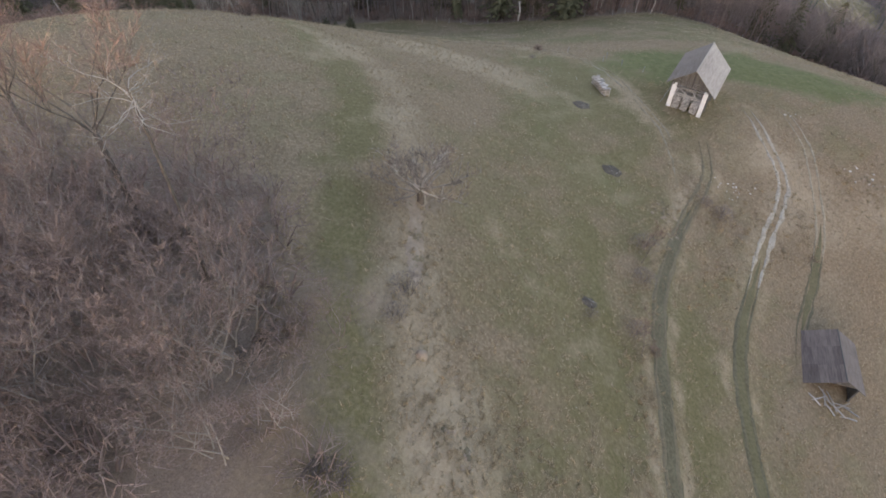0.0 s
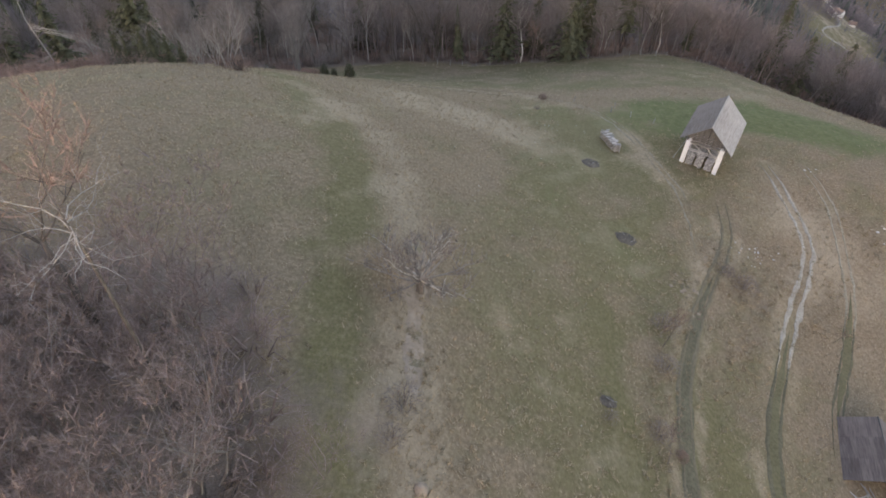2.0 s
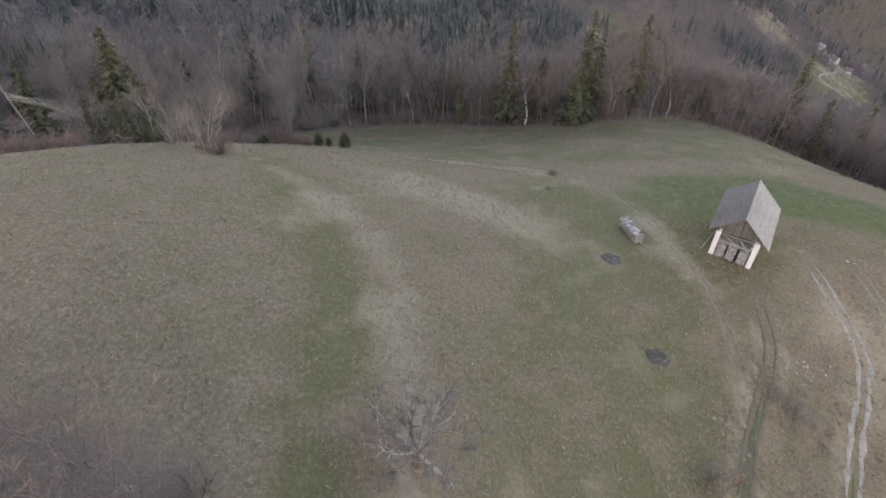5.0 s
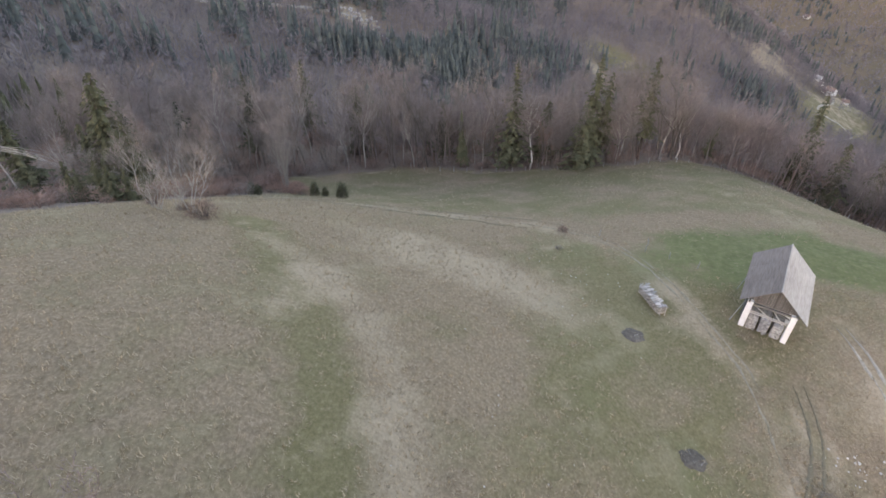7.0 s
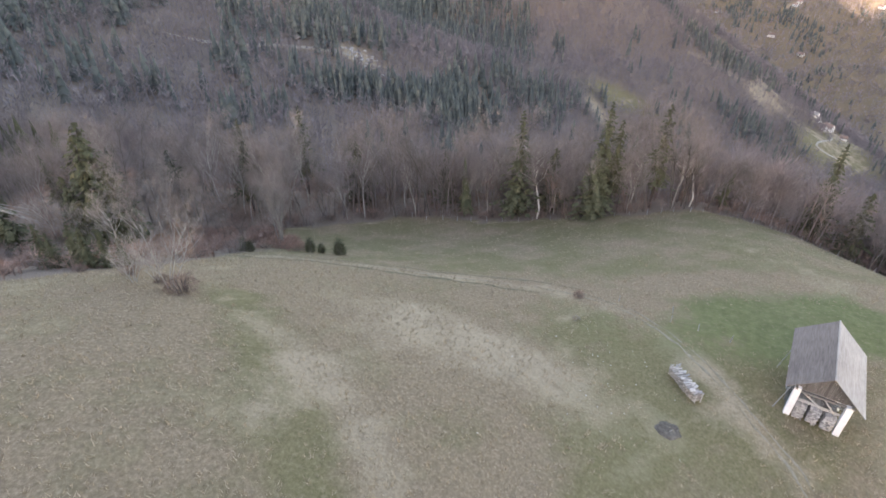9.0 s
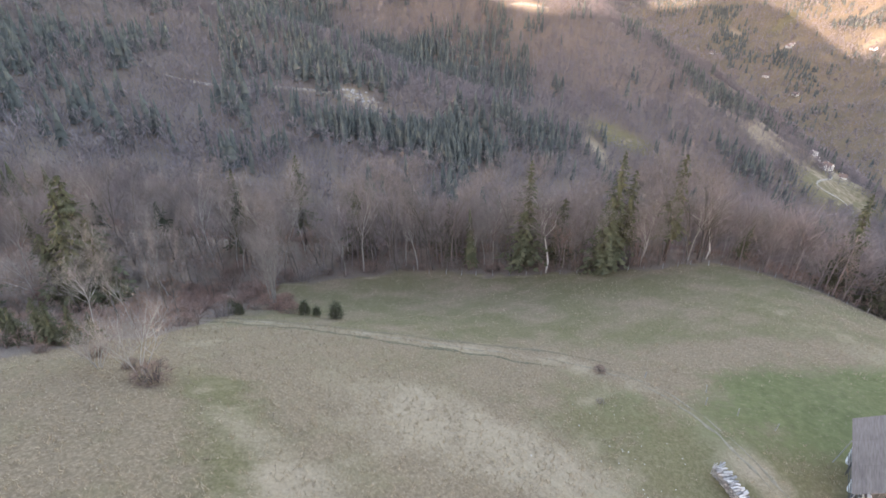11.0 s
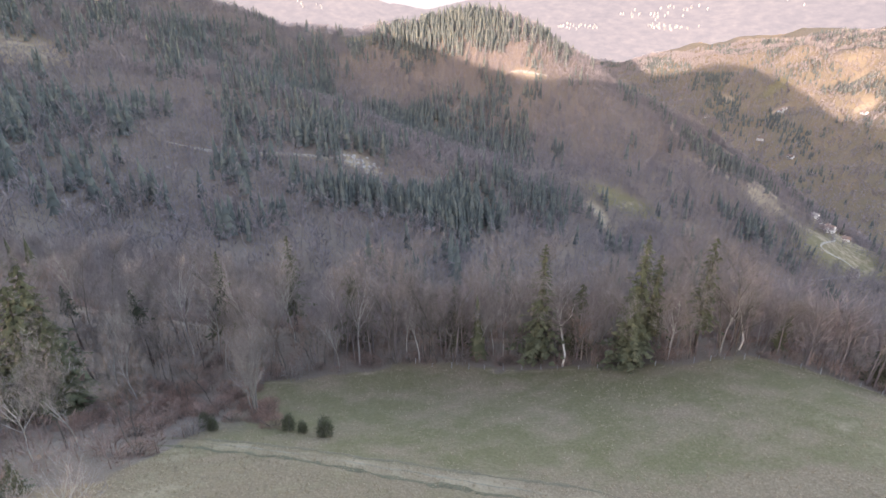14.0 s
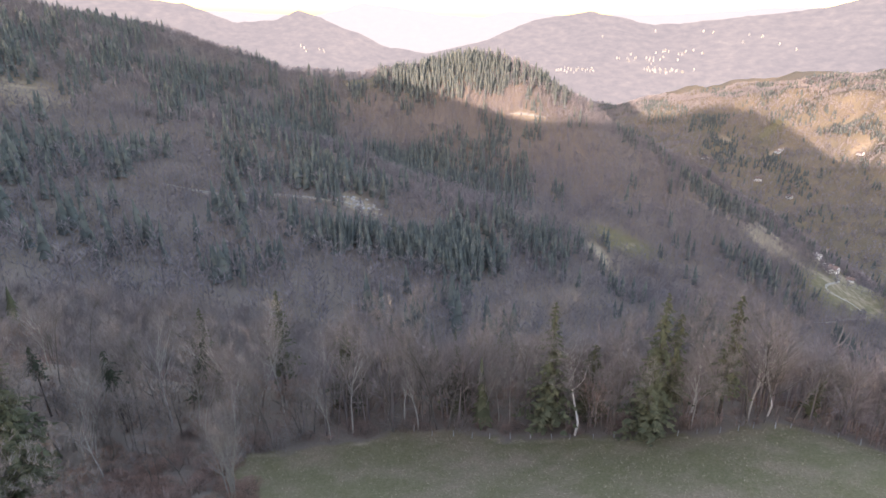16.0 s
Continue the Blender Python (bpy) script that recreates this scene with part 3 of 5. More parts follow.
def thicket(label, wide, tall, seed, mat, canes=26, fine=1000, stem_mat=bark):
    """A dome of arching canes and fine twigs."""
    random.seed(seed)
    root = thing("bush", label, "bush")
    stems, spray = Shape(), Shape()
    for k in range(canes):
        a, r, out = random.uniform(0, 6.283), random.uniform(0, 0.5) * wide, random.uniform(0.2, 1.0) * wide
        b, h = a + random.gauss(0, 0.7), tall * random.uniform(0.5, 1.05)
        p = Vector((r * math.cos(a), r * math.sin(a), -0.15))
        q = p + Vector((0.4 * out * math.cos(b), 0.4 * out * math.sin(b), h * 0.8))
        e = p + Vector((out * math.cos(b), out * math.sin(b), h * random.uniform(0.55, 1.0)))
        stems.tube([p, p.lerp(q, 0.6), q, e], [0.05, 0.04, 0.03, 0.012], 4, False)
    for k in range(fine):
        a, u = random.uniform(0, 6.283), math.sqrt(random.random())
        c = Vector((u * wide * math.cos(a), u * wide * math.sin(a), tall * (1 - 0.75 * u * u) * random.random() ** 0.6))
        d = Vector((random.gauss(0, 0.8) + 0.5 * math.cos(a), random.gauss(0, 0.8) + 0.5 * math.sin(a), random.gauss(0.5, 0.5))).normalized() * random.uniform(0.35, 1.1)
        spray.sliver(c, c + d, random.uniform(0.012, 0.03))
    part("stem", stems, stem_mat, root)
    part("crown", spray, mat, root)
    return root


def conifer(label, height, wide, seed, mat=needles, name="spruce_tree", bare=0.06, ragged=0.3):
    random.seed(seed)
    root = thing(name, label, "tree")
    part("trunk", Shape().tube([(0, 0, -0.4), (0.05, 0, height * 0.5), (0, 0, height * 0.98)], [height * 0.014, height * 0.009, 0.03], 6), bark_dark, root)
    crown = Shape()
    z = height * bare
    while z < height * 0.985:
        u = (z - height * bare) / (height * (1 - bare))
        reach = wide * (1 - u) ** 0.8 * random.uniform(0.8, 1.1) + 0.12
        n = max(4, int(9 - 4 * u))
        for k in range(n):
            a = 6.283 * (k + random.uniform(0, 0.9)) / n
            ln = reach * random.uniform(1 - 2 * ragged, 1 + ragged * 0.5)
            out, across = Vector((math.cos(a), math.sin(a), 0)), Vector((-math.sin(a), math.cos(a), 0))
            zz = z + random.uniform(-0.25, 0.25)
            for _ in range(8):
                s = random.uniform(0.12, 1.0)
                c = out * ln * s + Vector((0, 0, zz - 0.30 * ln * s * s + 0.15 * ln * s))
                w = ln * (0.34 - 0.2 * s) + 0.10
                tip = c + out * random.uniform(0.15, 0.45) * (0.4 + ln * 0.3) + across * random.uniform(-w, w) + Vector((0, 0, random.uniform(-0.45, 0.05)))
                n0 = len(crown.v)
                crown.v += [c - across * w * 0.6 + Vector((0, 0, random.uniform(-0.2, 0.1))), c + across * w * 0.6 + Vector((0, 0, random.uniform(-0.2, 0.1))), tip, c + Vector((0, 0, 0.22)) - out * 0.1]
                crown.f += [(n0, n0 + 2, n0 + 3), (n0 + 3, n0 + 2, n0 + 1)]
        z += height * 0.026 + 0.10
    part("crown", crown, mat, root)
    return root


def plant(model, x, y, size=1.0, turn=None, lean=(0, 0), label="", up=0.0):
    t = random.uniform(0, 360) if turn is None else turn
    ob = copy_thing(model, pose(x, y, float(land(x, y)) + up, lean[0], lean[1], t) @ Matrix.Diagonal((size, size, size, 1)))
    if label:
        tagged(ob, label)
    return ob


def put(model, x, y, size=1.0, turn=0.0, lean=(0, 0)):
    model.matrix_world = pose(x, y, float(land(x, y)), lean[0], lean[1], turn) @ Matrix.Diagonal((size, size, size, 1))
    return model


# models, each standing at its own place first
def fruit_tree():
    """A short bole that forks low into limbs on all sides."""
    random.seed(11)
    root = thing("fruit_tree", "gnarled leafless fruit tree with spreading lichen-grey branches", "fruit tree")
    part("bole", Shape().tube([(0, 0, -0.4), (0.05, 0.04, 0.4), (0.02, -0.04, 0.8), (0.05, 0, 1.2)], [0.30, 0.24, 0.22, 0.16], 8), bark, root, "dark gnarled bole", True)
    crown = Shape()
    for k in range(18):
        a, up = 6.283 * (k + random.uniform(-0.3, 0.3)) / 18, random.choice((0.0, 0.15, 0.35, 0.7, 1.3))
        d = Vector((math.cos(a), math.sin(a), up)).normalized()
        boughs = Shape()
        limb(boughs, crown, Vector((0.04, 0, random.uniform(0.8, 1.25))), d, random.uniform(2.4, 3.7), 0.075, 0, 1, 5, 0.6, (8, 5, 4), 0.16)
        part("branch", boughs, lichen_pale if k % 4 == 0 else bark_pale, root)
    part("crown", crown, twig_pale, root)
    return root


old_tree = put(fruit_tree(), -2.1, 40.1, 1.4)
def forked_tree(label, fork, reach, count, ups, seed, trunk_mat, twig_mat, name, thick, top=0.0, spray=4, many=(10, 6, 4), bend=0.2, lean=(0.0, 0.0), bole_mat=None):
    """A bole up to its fork, then limbs on all sides; top is how far the stem goes on above the fork."""
    random.seed(seed)
    root = thing(name, label, "tree")
    head = Vector((lean[0], lean[1], fork))
    line = [Vector((0, 0, -0.4)), head * 0.35 + Vector((0.1, -0.08, 0)), head * 0.7 + Vector((-0.06, 0.1, 0)), head]
    radii = [thick * 1.25, thick, thick * 0.85, thick * 0.7]
    if top:
        line.append(head + Vector((-0.06 * top, 0.1, top)))
        radii.append(thick * 0.15)
    part("trunk", Shape().tube(line, radii, 8), bole_mat or trunk_mat, root, "", True)
    crown = Shape()
    for k in range(count):
        a = 6.283 * (k + random.uniform(-0.35, 0.35)) / count
        boughs = Shape()
        limb(boughs, crown, head + Vector((0, 0, random.uniform(-0.06, 0.03) * fork + 0.6 * top * random.random())), Vector((math.cos(a), math.sin(a), random.choice(ups))).normalized(),
             reach * random.uniform(0.75, 1.15), thick * 0.27, 0, 1, spray, 0.5, many, bend)
        part("bough", boughs, trunk_mat, root)
    part("crown", crown, twig_mat, root)
    return root


big_tree = put(forked_tree("tall bare ash tree with sunlit upper twigs", 7.6, 8.6, 6, (1.6, 2.4, 3.2), 12, bark, twig_red, "ash_tree", 0.24, 0, 3, (10, 7, 4), 0.2), -22.6, 31.2)
dead_tree = put(forked_tree("half-dead tree with bleached drooping broken branches", 13.4, 4.0, 11, (-0.9, -0.5, -0.2, 0.2, 0.8), 13, bark_birch, twig_pale, "dead_tree", 0.11, 3.6, 1, (6, 4, 3), 0.34, (0.1, 0.1), bark), -16.0, 25.8)
grey_tree = put(bare_tree("bare lichen-grey tree with crooked branches", 11, 13, bark_pale, twig_pale, 3, 0.4, 2, "bare_tree", 0.0105, 0.5, (9, 6, 4)), -31, 33, 0.8)
birch = put(bare_tree("slender white-barked birch at the wood's edge", 15, 14, bark_birch, twig_pale, 1, 0.2, 3, "birch_tree", 0.010, 1.1, (11, 6, 4), 0.11), -9.2, 158.2)
pale_tree = put(bare_tree("pale spreading leafless tree at the wood's edge", 20, 15, lichen_pale, twig_pale, 1, 0.2, 4, "bare_tree", 0.012, 0.7), 19.6, 155.2)
wood_a = put(bare_tree("tall thin leafless tree at the wood's edge", 16, 16, bark, twig, 1, 0.2, 5, "bare_tree", 0.008, 1.2, (11, 6, 4), 0.11), 51.7, 157.5, 1.25)
wood_b = put(bare_tree("leafless tree with upswept brown twigs", 14, 17, bark, twig, 2, 0.10, 5, "bare_tree", 0.009, 1.2, (11, 6, 4), 0.11), 4, 161)
wood_c = put(bare_tree("leafless tree with reddish-brown twigs", 12, 18, bark, twig_red, 1, 0.25, 5, "bare_tree", 0.010, 0.9), 10, 159.5)
multi = put(bare_tree("clump of upright bare stems", 15.5, 19, bark_pale, twig, 9, 0.085, 3, "bare_tree", 0.026, 1.6, (9, 5, 4), 0.07), -33.6, 130.5, 0.92)
bush_tall = put(bare_tree("multi-stemmed leafless bush on the hill's brow", 9.6, 20, bark_birch, twig, 5, 0.22, 1, "bush", 0.015, 1.0, (10, 6, 4), 0.12), -31.8, 86.8)
bush_low = put(thicket("low tangled brown bush", 1.7, 2.3, 21, twig_red, 24, 700), -30.0, 85.6)
bramble = put(thicket("thicket of tangled leafless brown scrub", 2.6, 3.4, 22, twig_pale, 22, 700, twig), -16, 20)
bramble_red = put(thicket("thicket of reddish leafless scrub", 2.4, 2.7, 23, twig_red), -24, 14)
bramble_rust = put(thicket("low rusty-brown bramble scrub", 2.4, 2.0, 24, twig_rust), -52, 133)
spruce = put(conifer("tall dark green spruce at the wood's edge", 27, 5.6, 31), 15.0, 158.5)
spruce_full = put(conifer("dense green spruce with drooping boughs", 18.5, 5.9, 32, needles, bare=0.03), 31.2, 152.6)
spruce_thin = put(conifer("thin old spruce with a ragged crown", 26, 4.2, 33, needles, bare=0.25, ragged=0.42), 46.4, 157.5)
pine = put(conifer("leaning pine with a bare pale trunk", 18, 2.6, 34, needles_dark, "pine_tree", 0.58, 0.35), -64, 157, 1.0, 0, (0, -4))
juniper = put(thicket("small rounded olive-green juniper bush", 0.95, 3.6, 35, needles, 12, 1500), -20.6, 121.5)

random.seed(5)
for x, y, s in ((-24.0, 122.4, 0.62), (-26.2, 123.3, 0.85), (-37.0, 123.0, 0.7), (-38.6, 124.0, 0.8)):
    plant(juniper, x, y, s)
for x, y, s in ((-45, 97.0, 0.30), (-47.2, 96.8, 0.34), (-49.5, 98.2, 0.36), (-52, 97.4, 0.30), (-43.2, 97.6, 0.24), (-54.5, 99, 0.38)):
    plant(spruce_full, x, y, s, label="low dark spruce thicket behind the brow")
for model, x, y, s, lean in ((spruce_full, -69, 133, 1.36, (0, 2)), (spruce_full, -66.2, 134.5, 1.05, (0, 1)), (spruce_full, -71.5, 131, 0.9, (0, 3)), (spruce_full, -73.8, 141.6, 1.45, (0, 2)), (spruce_thin, -89, 151, 0.6, (0, 3)), (spruce, 33.4, 156.5, 1.02, (0, 0)),
                             (spruce_thin, 36.5, 157, 0.9, (0, 0)), (spruce, 87, 157, 0.95, (0, 0)), (spruce_full, 92, 150, 0.95, (0, 0)), (spruce_full, 103, 150, 1.1, (0, 0)), (spruce_thin, 64, 160, 0.45, (0, 14)),
                             (spruce, -52, 168, 0.8, (0, 0)), (spruce_thin, -38, 172, 0.95, (0, 0)), (spruce_full, -24, 168, 1.0, (0, 0)), (spruce_full, -2, 166, 0.85, (0, 0)), (spruce_full, -82, 125, 1.0, (0, 0)),
                             (spruce, -96, 128, 0.8, (0, 0)), (spruce_full, 24, 163, 0.9, (0, 0)), (pine, -49, 160, 1.05, (0, 3)), (pine, -80, 160, 0.9, (0, -3)), (pine, 112, 140, 1.0, (0, 0))):
    plant(model, x, y, s, lean=lean)
for model, x, y, s, lean in ((birch, -56, 158.5, 1.35, (0, -3)), (birch, -45, 161, 1.4, (0, -5)), (birch, -36, 163, 1.4, (0, 2)), (birch, -40, 160, 1.2, (0, -6)), (birch, 24, 158, 0.8, (0, 9)), (birch, 40, 154, 0.8, (0, 8)),
                             (birch, -58, 140, 0.8, (0, -8)), (birch, -12, 160, 0.9, (0, 1)), (pale_tree, 57, 160, 0.85, (0, 2)), (pale_tree, 43, 161, 0.9, (0, -2)), (wood_a, 54.5, 159, 1.3, (0, 0))):
    plant(model, x, y, s, lean=lean)


def broken_birch():
    """A birch snapped half way up, its top hanging down to one side."""
    random.seed(77)
    root = thing("birch_tree", "broken white birch with its snapped top hanging down", "tree", lie(-81, 121))
    part("trunk", Shape().tube([(0, 0, -0.5), (-0.9, 0, 5), (-2.4, 0, 12.5), (-2.2, 0, 16), (-1.2, 0, 20)], [0.16, 0.14, 0.11, 0.06, 0.02], 6), bark_birch, root)
    for k in range(7):
        q = random.uniform(0.6, 1.0)
        end = Vector((14 * q, random.uniform(-2, 2), 12.2 - 7.5 * q * random.uniform(0.75, 1.1) + 0.8 * (k % 2)))
        a = Vector((-2.3, 0, 12.0 - 0.25 * k))
        part("hanging_branch", Shape().tube([a, a.lerp(end, 0.45) + Vector((0, 0, 0.6)), end], [0.06, 0.04, 0.015], 5), bark_birch, root)
    for k in range(8):
        z = random.uniform(11, 18)
        a = Vector((-2.3 + 0.07 * (z - 12), 0, z))
        d = Vector((random.choice((-1, 1, 1)) * random.uniform(1, 2.6), random.uniform(-1, 1), random.uniform(1.2, 3.4)))
        part("branch", Shape().tube([a, a + d * 0.55 + Vector((0, 0, 0.2)), a + d], [0.05, 0.035, 0.012], 4), twig_pale, root)


broken_birch()
# the rest of the wood's front rows
for k in range(150):
    x = -88 + 200 * (k + random.uniform(-0.4, 0.4)) / 150
    y = float(np.interp(x, EDGE_X, EDGE_Y)) + random.choice((1.5, 3, 5, 8, 12, 17, 22)) * random.uniform(0.7, 1.4)
    plant(random.choice((wood_a, wood_a, wood_a, wood_b, wood_b, wood_b, wood_c, wood_a, birch)), x, y, random.uniform(0.75, 1.2) * (1 if x < 55 else 0.62))
for k in range(64):
    x = -70 + 138 * (k + random.uniform(-0.4, 0.4)) / 64
    plant(random.choice((bush_low, bramble, bramble_red)), x, float(np.interp(x, EDGE_X, EDGE_Y)) + random.choice((1.2, 2.5, 5, 9, 13)) * random.uniform(0.7, 1.3), random.uniform(0.5, 1.05) * (1 if x < 50 else 0.6), label="leafless brown scrub along the wood's edge")
for x, y, s in ((-36.2, 87.6, 0.62), (-34.0, 88.2, 0.5), (-37.5, 88.6, 0.45)):
    plant(bush_tall, x, y, s)
for x, y, s in ((-33.5, 88.3, 0.5), (-38.6, 91, 0.6), (-46, 93, 0.5), (17.2, 101.8, 0.45), (20.2, 31.0, 0.35)):
    plant(bush_low, x, y, s)
for x, y in ((-60, 134), (-55, 131), (-49, 136), (-44, 131), (-52, 141), (-64, 140), (-40, 134), (-58, 127), (-47, 126), (-36, 136), (-31, 127.5), (-29, 125)):
    plant(bramble_rust, x + random.uniform(-1, 1), y + random.uniform(-1, 1), random.uniform(0.55, 0.9), label="low reddish bramble scrub in front of the wood")
for k in range(46):
    x = random.uniform(-64, -31)
    plant(bramble_rust, x, 126 + 0.45 * (-31 - x) + random.uniform(-2.5, 10), random.uniform(0.5, 0.85), label="low reddish bramble scrub in front of the wood")
for k in range(110):
    x, y = random.uniform(-150, -40), random.uniform(96, 200)
    if in_woods(np.float64(x), np.float64(y)) > 2 and y > 100 - 0.3 * (x + 40):
        plant(random.choice((wood_a, wood_a, wood_b, wood_b, wood_c, birch, wood_b)), x, y, random.uniform(0.6, 1.05))
# the thicket on the near slope: open saplings over tangled scrub, thinning out towards the grass
sapling = put(bare_tree("leggy leafless sapling clump with arching purplish twigs", 5.6, 81, thicket_twigs, thicket_twigs, 5, 0.55, 2, "sapling", 0.013, 0.5, (8, 5, 4), 0.24), -20, 25)
sapling_grey = put(bare_tree("leafless grey-brown sapling with crooked branches", 6.6, 82, bark_pale, thicket_twigs, 3, 0.45, 2, "sapling", 0.011, 0.5, (8, 5, 4), 0.26), -28, 18)
scrub = put(thicket("low open tangle of purplish-brown scrub", 2.3, 2.0, 83, thicket_twigs, 24, 300, thicket_twigs), -26, 22)
for i in range(17):
    for j in range(15):
        x, y = -52 + 2.9 * i + random.uniform(-1.4, 1.4), -2 + 2.7 * j + random.uniform(-1.3, 1.3)
        dense = zones(np.float64(x), np.float64(y))[2]
        if dense > random.uniform(0.2, 1.25) and x < -6.5:
            kind = random.choice((sapling, sapling, sapling_grey, scrub, scrub, scrub))
            plant(kind, x, y, random.uniform(0.8, 1.5) * (0.45 + 0.8 * dense))
for k in range(70):
    x, y = random.uniform(-85, -34), random.uniform(94, 150)
    if in_woods(np.float64(x), np.float64(y)) > -1:
        plant(random.choice((bramble, bramble_rust, bramble_rust)), x, y, random.uniform(0.6, 1.0), label="leafless scrub on the wooded flank")
for x, y, s in ((-35, 38, 0.7), (-29, 27, 0.85), (-37, 25, 0.8), (-26, 36, 0.6), (-24, 22, 0.8), (-20, 17, 0.75), (-14, 18, 0.55)):
    plant(grey_tree, x, y, s)
plant(big_tree, -31, 36, 0.85)
# single small shrubs beside the lane
for model, x, y, s in ((wood_c, 18.6, 30.0, 0.40), (wood_c, 21.6, 42.6, 0.45), (bramble, 18.4, 32.5, 0.45), (bramble, 21.2, 40.0, 0.5), (bramble, 35.6, 54.6, 0.55), (bramble, 33.6, 56.0, 0.4), (bramble, -2.8, 29, 0.55), (bramble, -3.4, 26.2, 0.4),
                       (bramble, 13.8, 32.6, 0.28), (wood_c, 45.5, 49.5, 0.22), (bramble, 22.4, 45.0, 0.6), (bramble, 15.0, 93.6, 0.22)):
    plant(model, x, y, s, label="small leafless shrub in the meadow grass")


# ---------------------------------------------------------------- far woods, each kind one mass
def bare_template(n, seed, wide):
    rng = np.random.default_rng(seed)
    v, f = [], []
    for k in range(3):
        a = 2.094 * k
        v += [(0.016 * math.cos(a), 0.016 * math.sin(a), -0.05), (0.006 * math.cos(a), 0.006 * math.sin(a), 0.75)]
    f += [(0, 2, 3), (0, 3, 1), (2, 4, 5), (2, 5, 3), (4, 0, 1), (4, 1, 5)]
    for _ in range(n):
        h = rng.uniform(0.18, 0.85)
        a, out = rng.uniform(0, 6.283), rng.uniform(0.08, 0.30) * (1.2 - 0.6 * h)
        p = np.array([0.3 * out * math.cos(a), 0.3 * out * math.sin(a), h])
        q = p + np.array([out * math.cos(a), out * math.sin(a), rng.uniform(0.10, 0.30)])
        s = rng.normal(0, 1, 3)
        s = np.cross(q - p, s)
        s = s / np.linalg.norm(s) * wide
        m = (p + q) / 2
        i = len(v)
        v += [tuple(p), tuple(m - s), tuple(m + s), tuple(q)]
        f += [(i, i + 1, i + 2), (i + 1, i + 3, i + 2)]
    return np.array(v), np.array(f)


def conifer_template(layers, sides, seed):
    rng = np.random.default_rng(seed)
    v, f = [], []
    for k in range(layers):
        z0, z1 = 0.06 + 0.88 * k / layers, min(1.0, 0.06 + 0.88 * (k + 1.9) / layers)
        r = 0.17 * (1 - k / layers) ** 0.85 + 0.012
        i = len(v)
        v.append((0, 0, z1))
        for s in range(sides):
            a, q = 6.283 * (s + rng.uniform(-0.3, 0.3)) / sides, r * (rng.uniform(0.75, 1.15) if s % 2 else rng.uniform(0.45, 0.7))
            v.append((q * math.cos(a), q * math.sin(a), z0 - (0.03 if s % 2 else -0.02)))
        f += [(i, i + 1 + s, i + 1 + (s + 1) % sides) for s in range(sides)]
    return np.array(v), np.array(f)


def mass(name, label, places, heights, templates, mat, seed, widen=1.0):
    rng = np.random.default_rng(seed)
    vs, fs, base = [], [], 0
    pick = rng.integers(0, len(templates), len(places))
    for t, (tv, tf) in enumerate(templates):
        p, h = places[pick == t], heights[pick == t]
        a = rng.uniform(0, 6.283, len(p))
        w = h * widen * rng.uniform(0.8, 1.25, len(p))
        lean = rng.normal(0, 0.05, (2, len(p), 1)) * h[:, None] * tv[None, :, 2]
        x = (tv[None, :, 0] * np.cos(a)[:, None] - tv[None, :, 1] * np.sin(a)[:, None]) * w[:, None] + p[:, :1] + lean[0]
        y = (tv[None, :, 0] * np.sin(a)[:, None] + tv[None, :, 1] * np.cos(a)[:, None]) * w[:, None] + p[:, 1:2] + lean[1]
        z = tv[None, :, 2] * h[:, None] + p[:, 2:]
        vs.append(np.stack([x, y, z], -1).reshape(-1, 3))
        fs.append((tf[None] + (np.arange(len(p)) * len(tv))[:, None, None]).reshape(-1, 3) + base)
        base += len(p) * len(tv)
    v, f = np.concatenate(vs), np.concatenate(fs)
    me = bpy.data.meshes.new(name)
    me.vertices.add(len(v))
    me.vertices.foreach_set("co", v.ravel())
    me.loops.add(f.size)
    me.loops.foreach_set("vertex_index", f.ravel().astype(np.int32))
    me.polygons.add(len(f))
    me.polygons.foreach_set("loop_start", np.arange(len(f)) * 3)
    me.update()
    me.materials.append(mat)
    return tagged(new(name, me), label, "woods", kind="stuff")


def scatter(count, near, far, seed, side=0.95):
    """Random places in a fan ahead, evenly over the ground."""
    rng = np.random.default_rng(seed)
    d = np.sqrt(rng.uniform(near ** 2, far ** 2, count))
    a = rng.uniform(-side, side, count)
    x, y = d * np.sin(a), d * np.cos(a)
    return np.column_stack([x, y, land(x, y)])


def open_ground(x, y):
    k = 0 * x
    for cx, cy, rx, ry, turn, kind in CLEARINGS:
        k = np.maximum(k, bell(x, y, cx, cy, rx, ry, turn) * (0.75 if kind == "stump" else 1))
    return k


def dark_stands(x, y):
    """Where conifers prevail."""
    s = 0.16 + 0.26 * waves(x, y, 230, 31) + 0.22 * waves(x, y, 75, 32)
    s = s + 0.22 * bell(x, y, -360, 900, 330, 330) + 0.85 * bell(x, y, -60, 500, 75, 26, 15) + 0.8 * bell(x, y, 10, 545, 42, 75, -35)
    s = s + 0.8 * bell(x, y, 30, 1230, 200, 75) + 0.5 * bell(x, y, -10, 960, 110, 130) + 0.5 * bell(x, y, 195, 745, 16, 45) + 0.4 * bell(x, y, 450, 1010, 90, 60)
    s = s + 0.22 * bell(x, y, -290, 500, 130, 140) + 0.2 * bell(x, y, -225, 405, 60, 60) + 0.25 * bell(x, y, -110, 655, 60, 60) + 0.25 * bell(x, y, 60, 640, 60, 120, -30)
    return s + 0.45 * step(1600, 2200, y) * (waves(x, y, 300, 33) > 0.2)


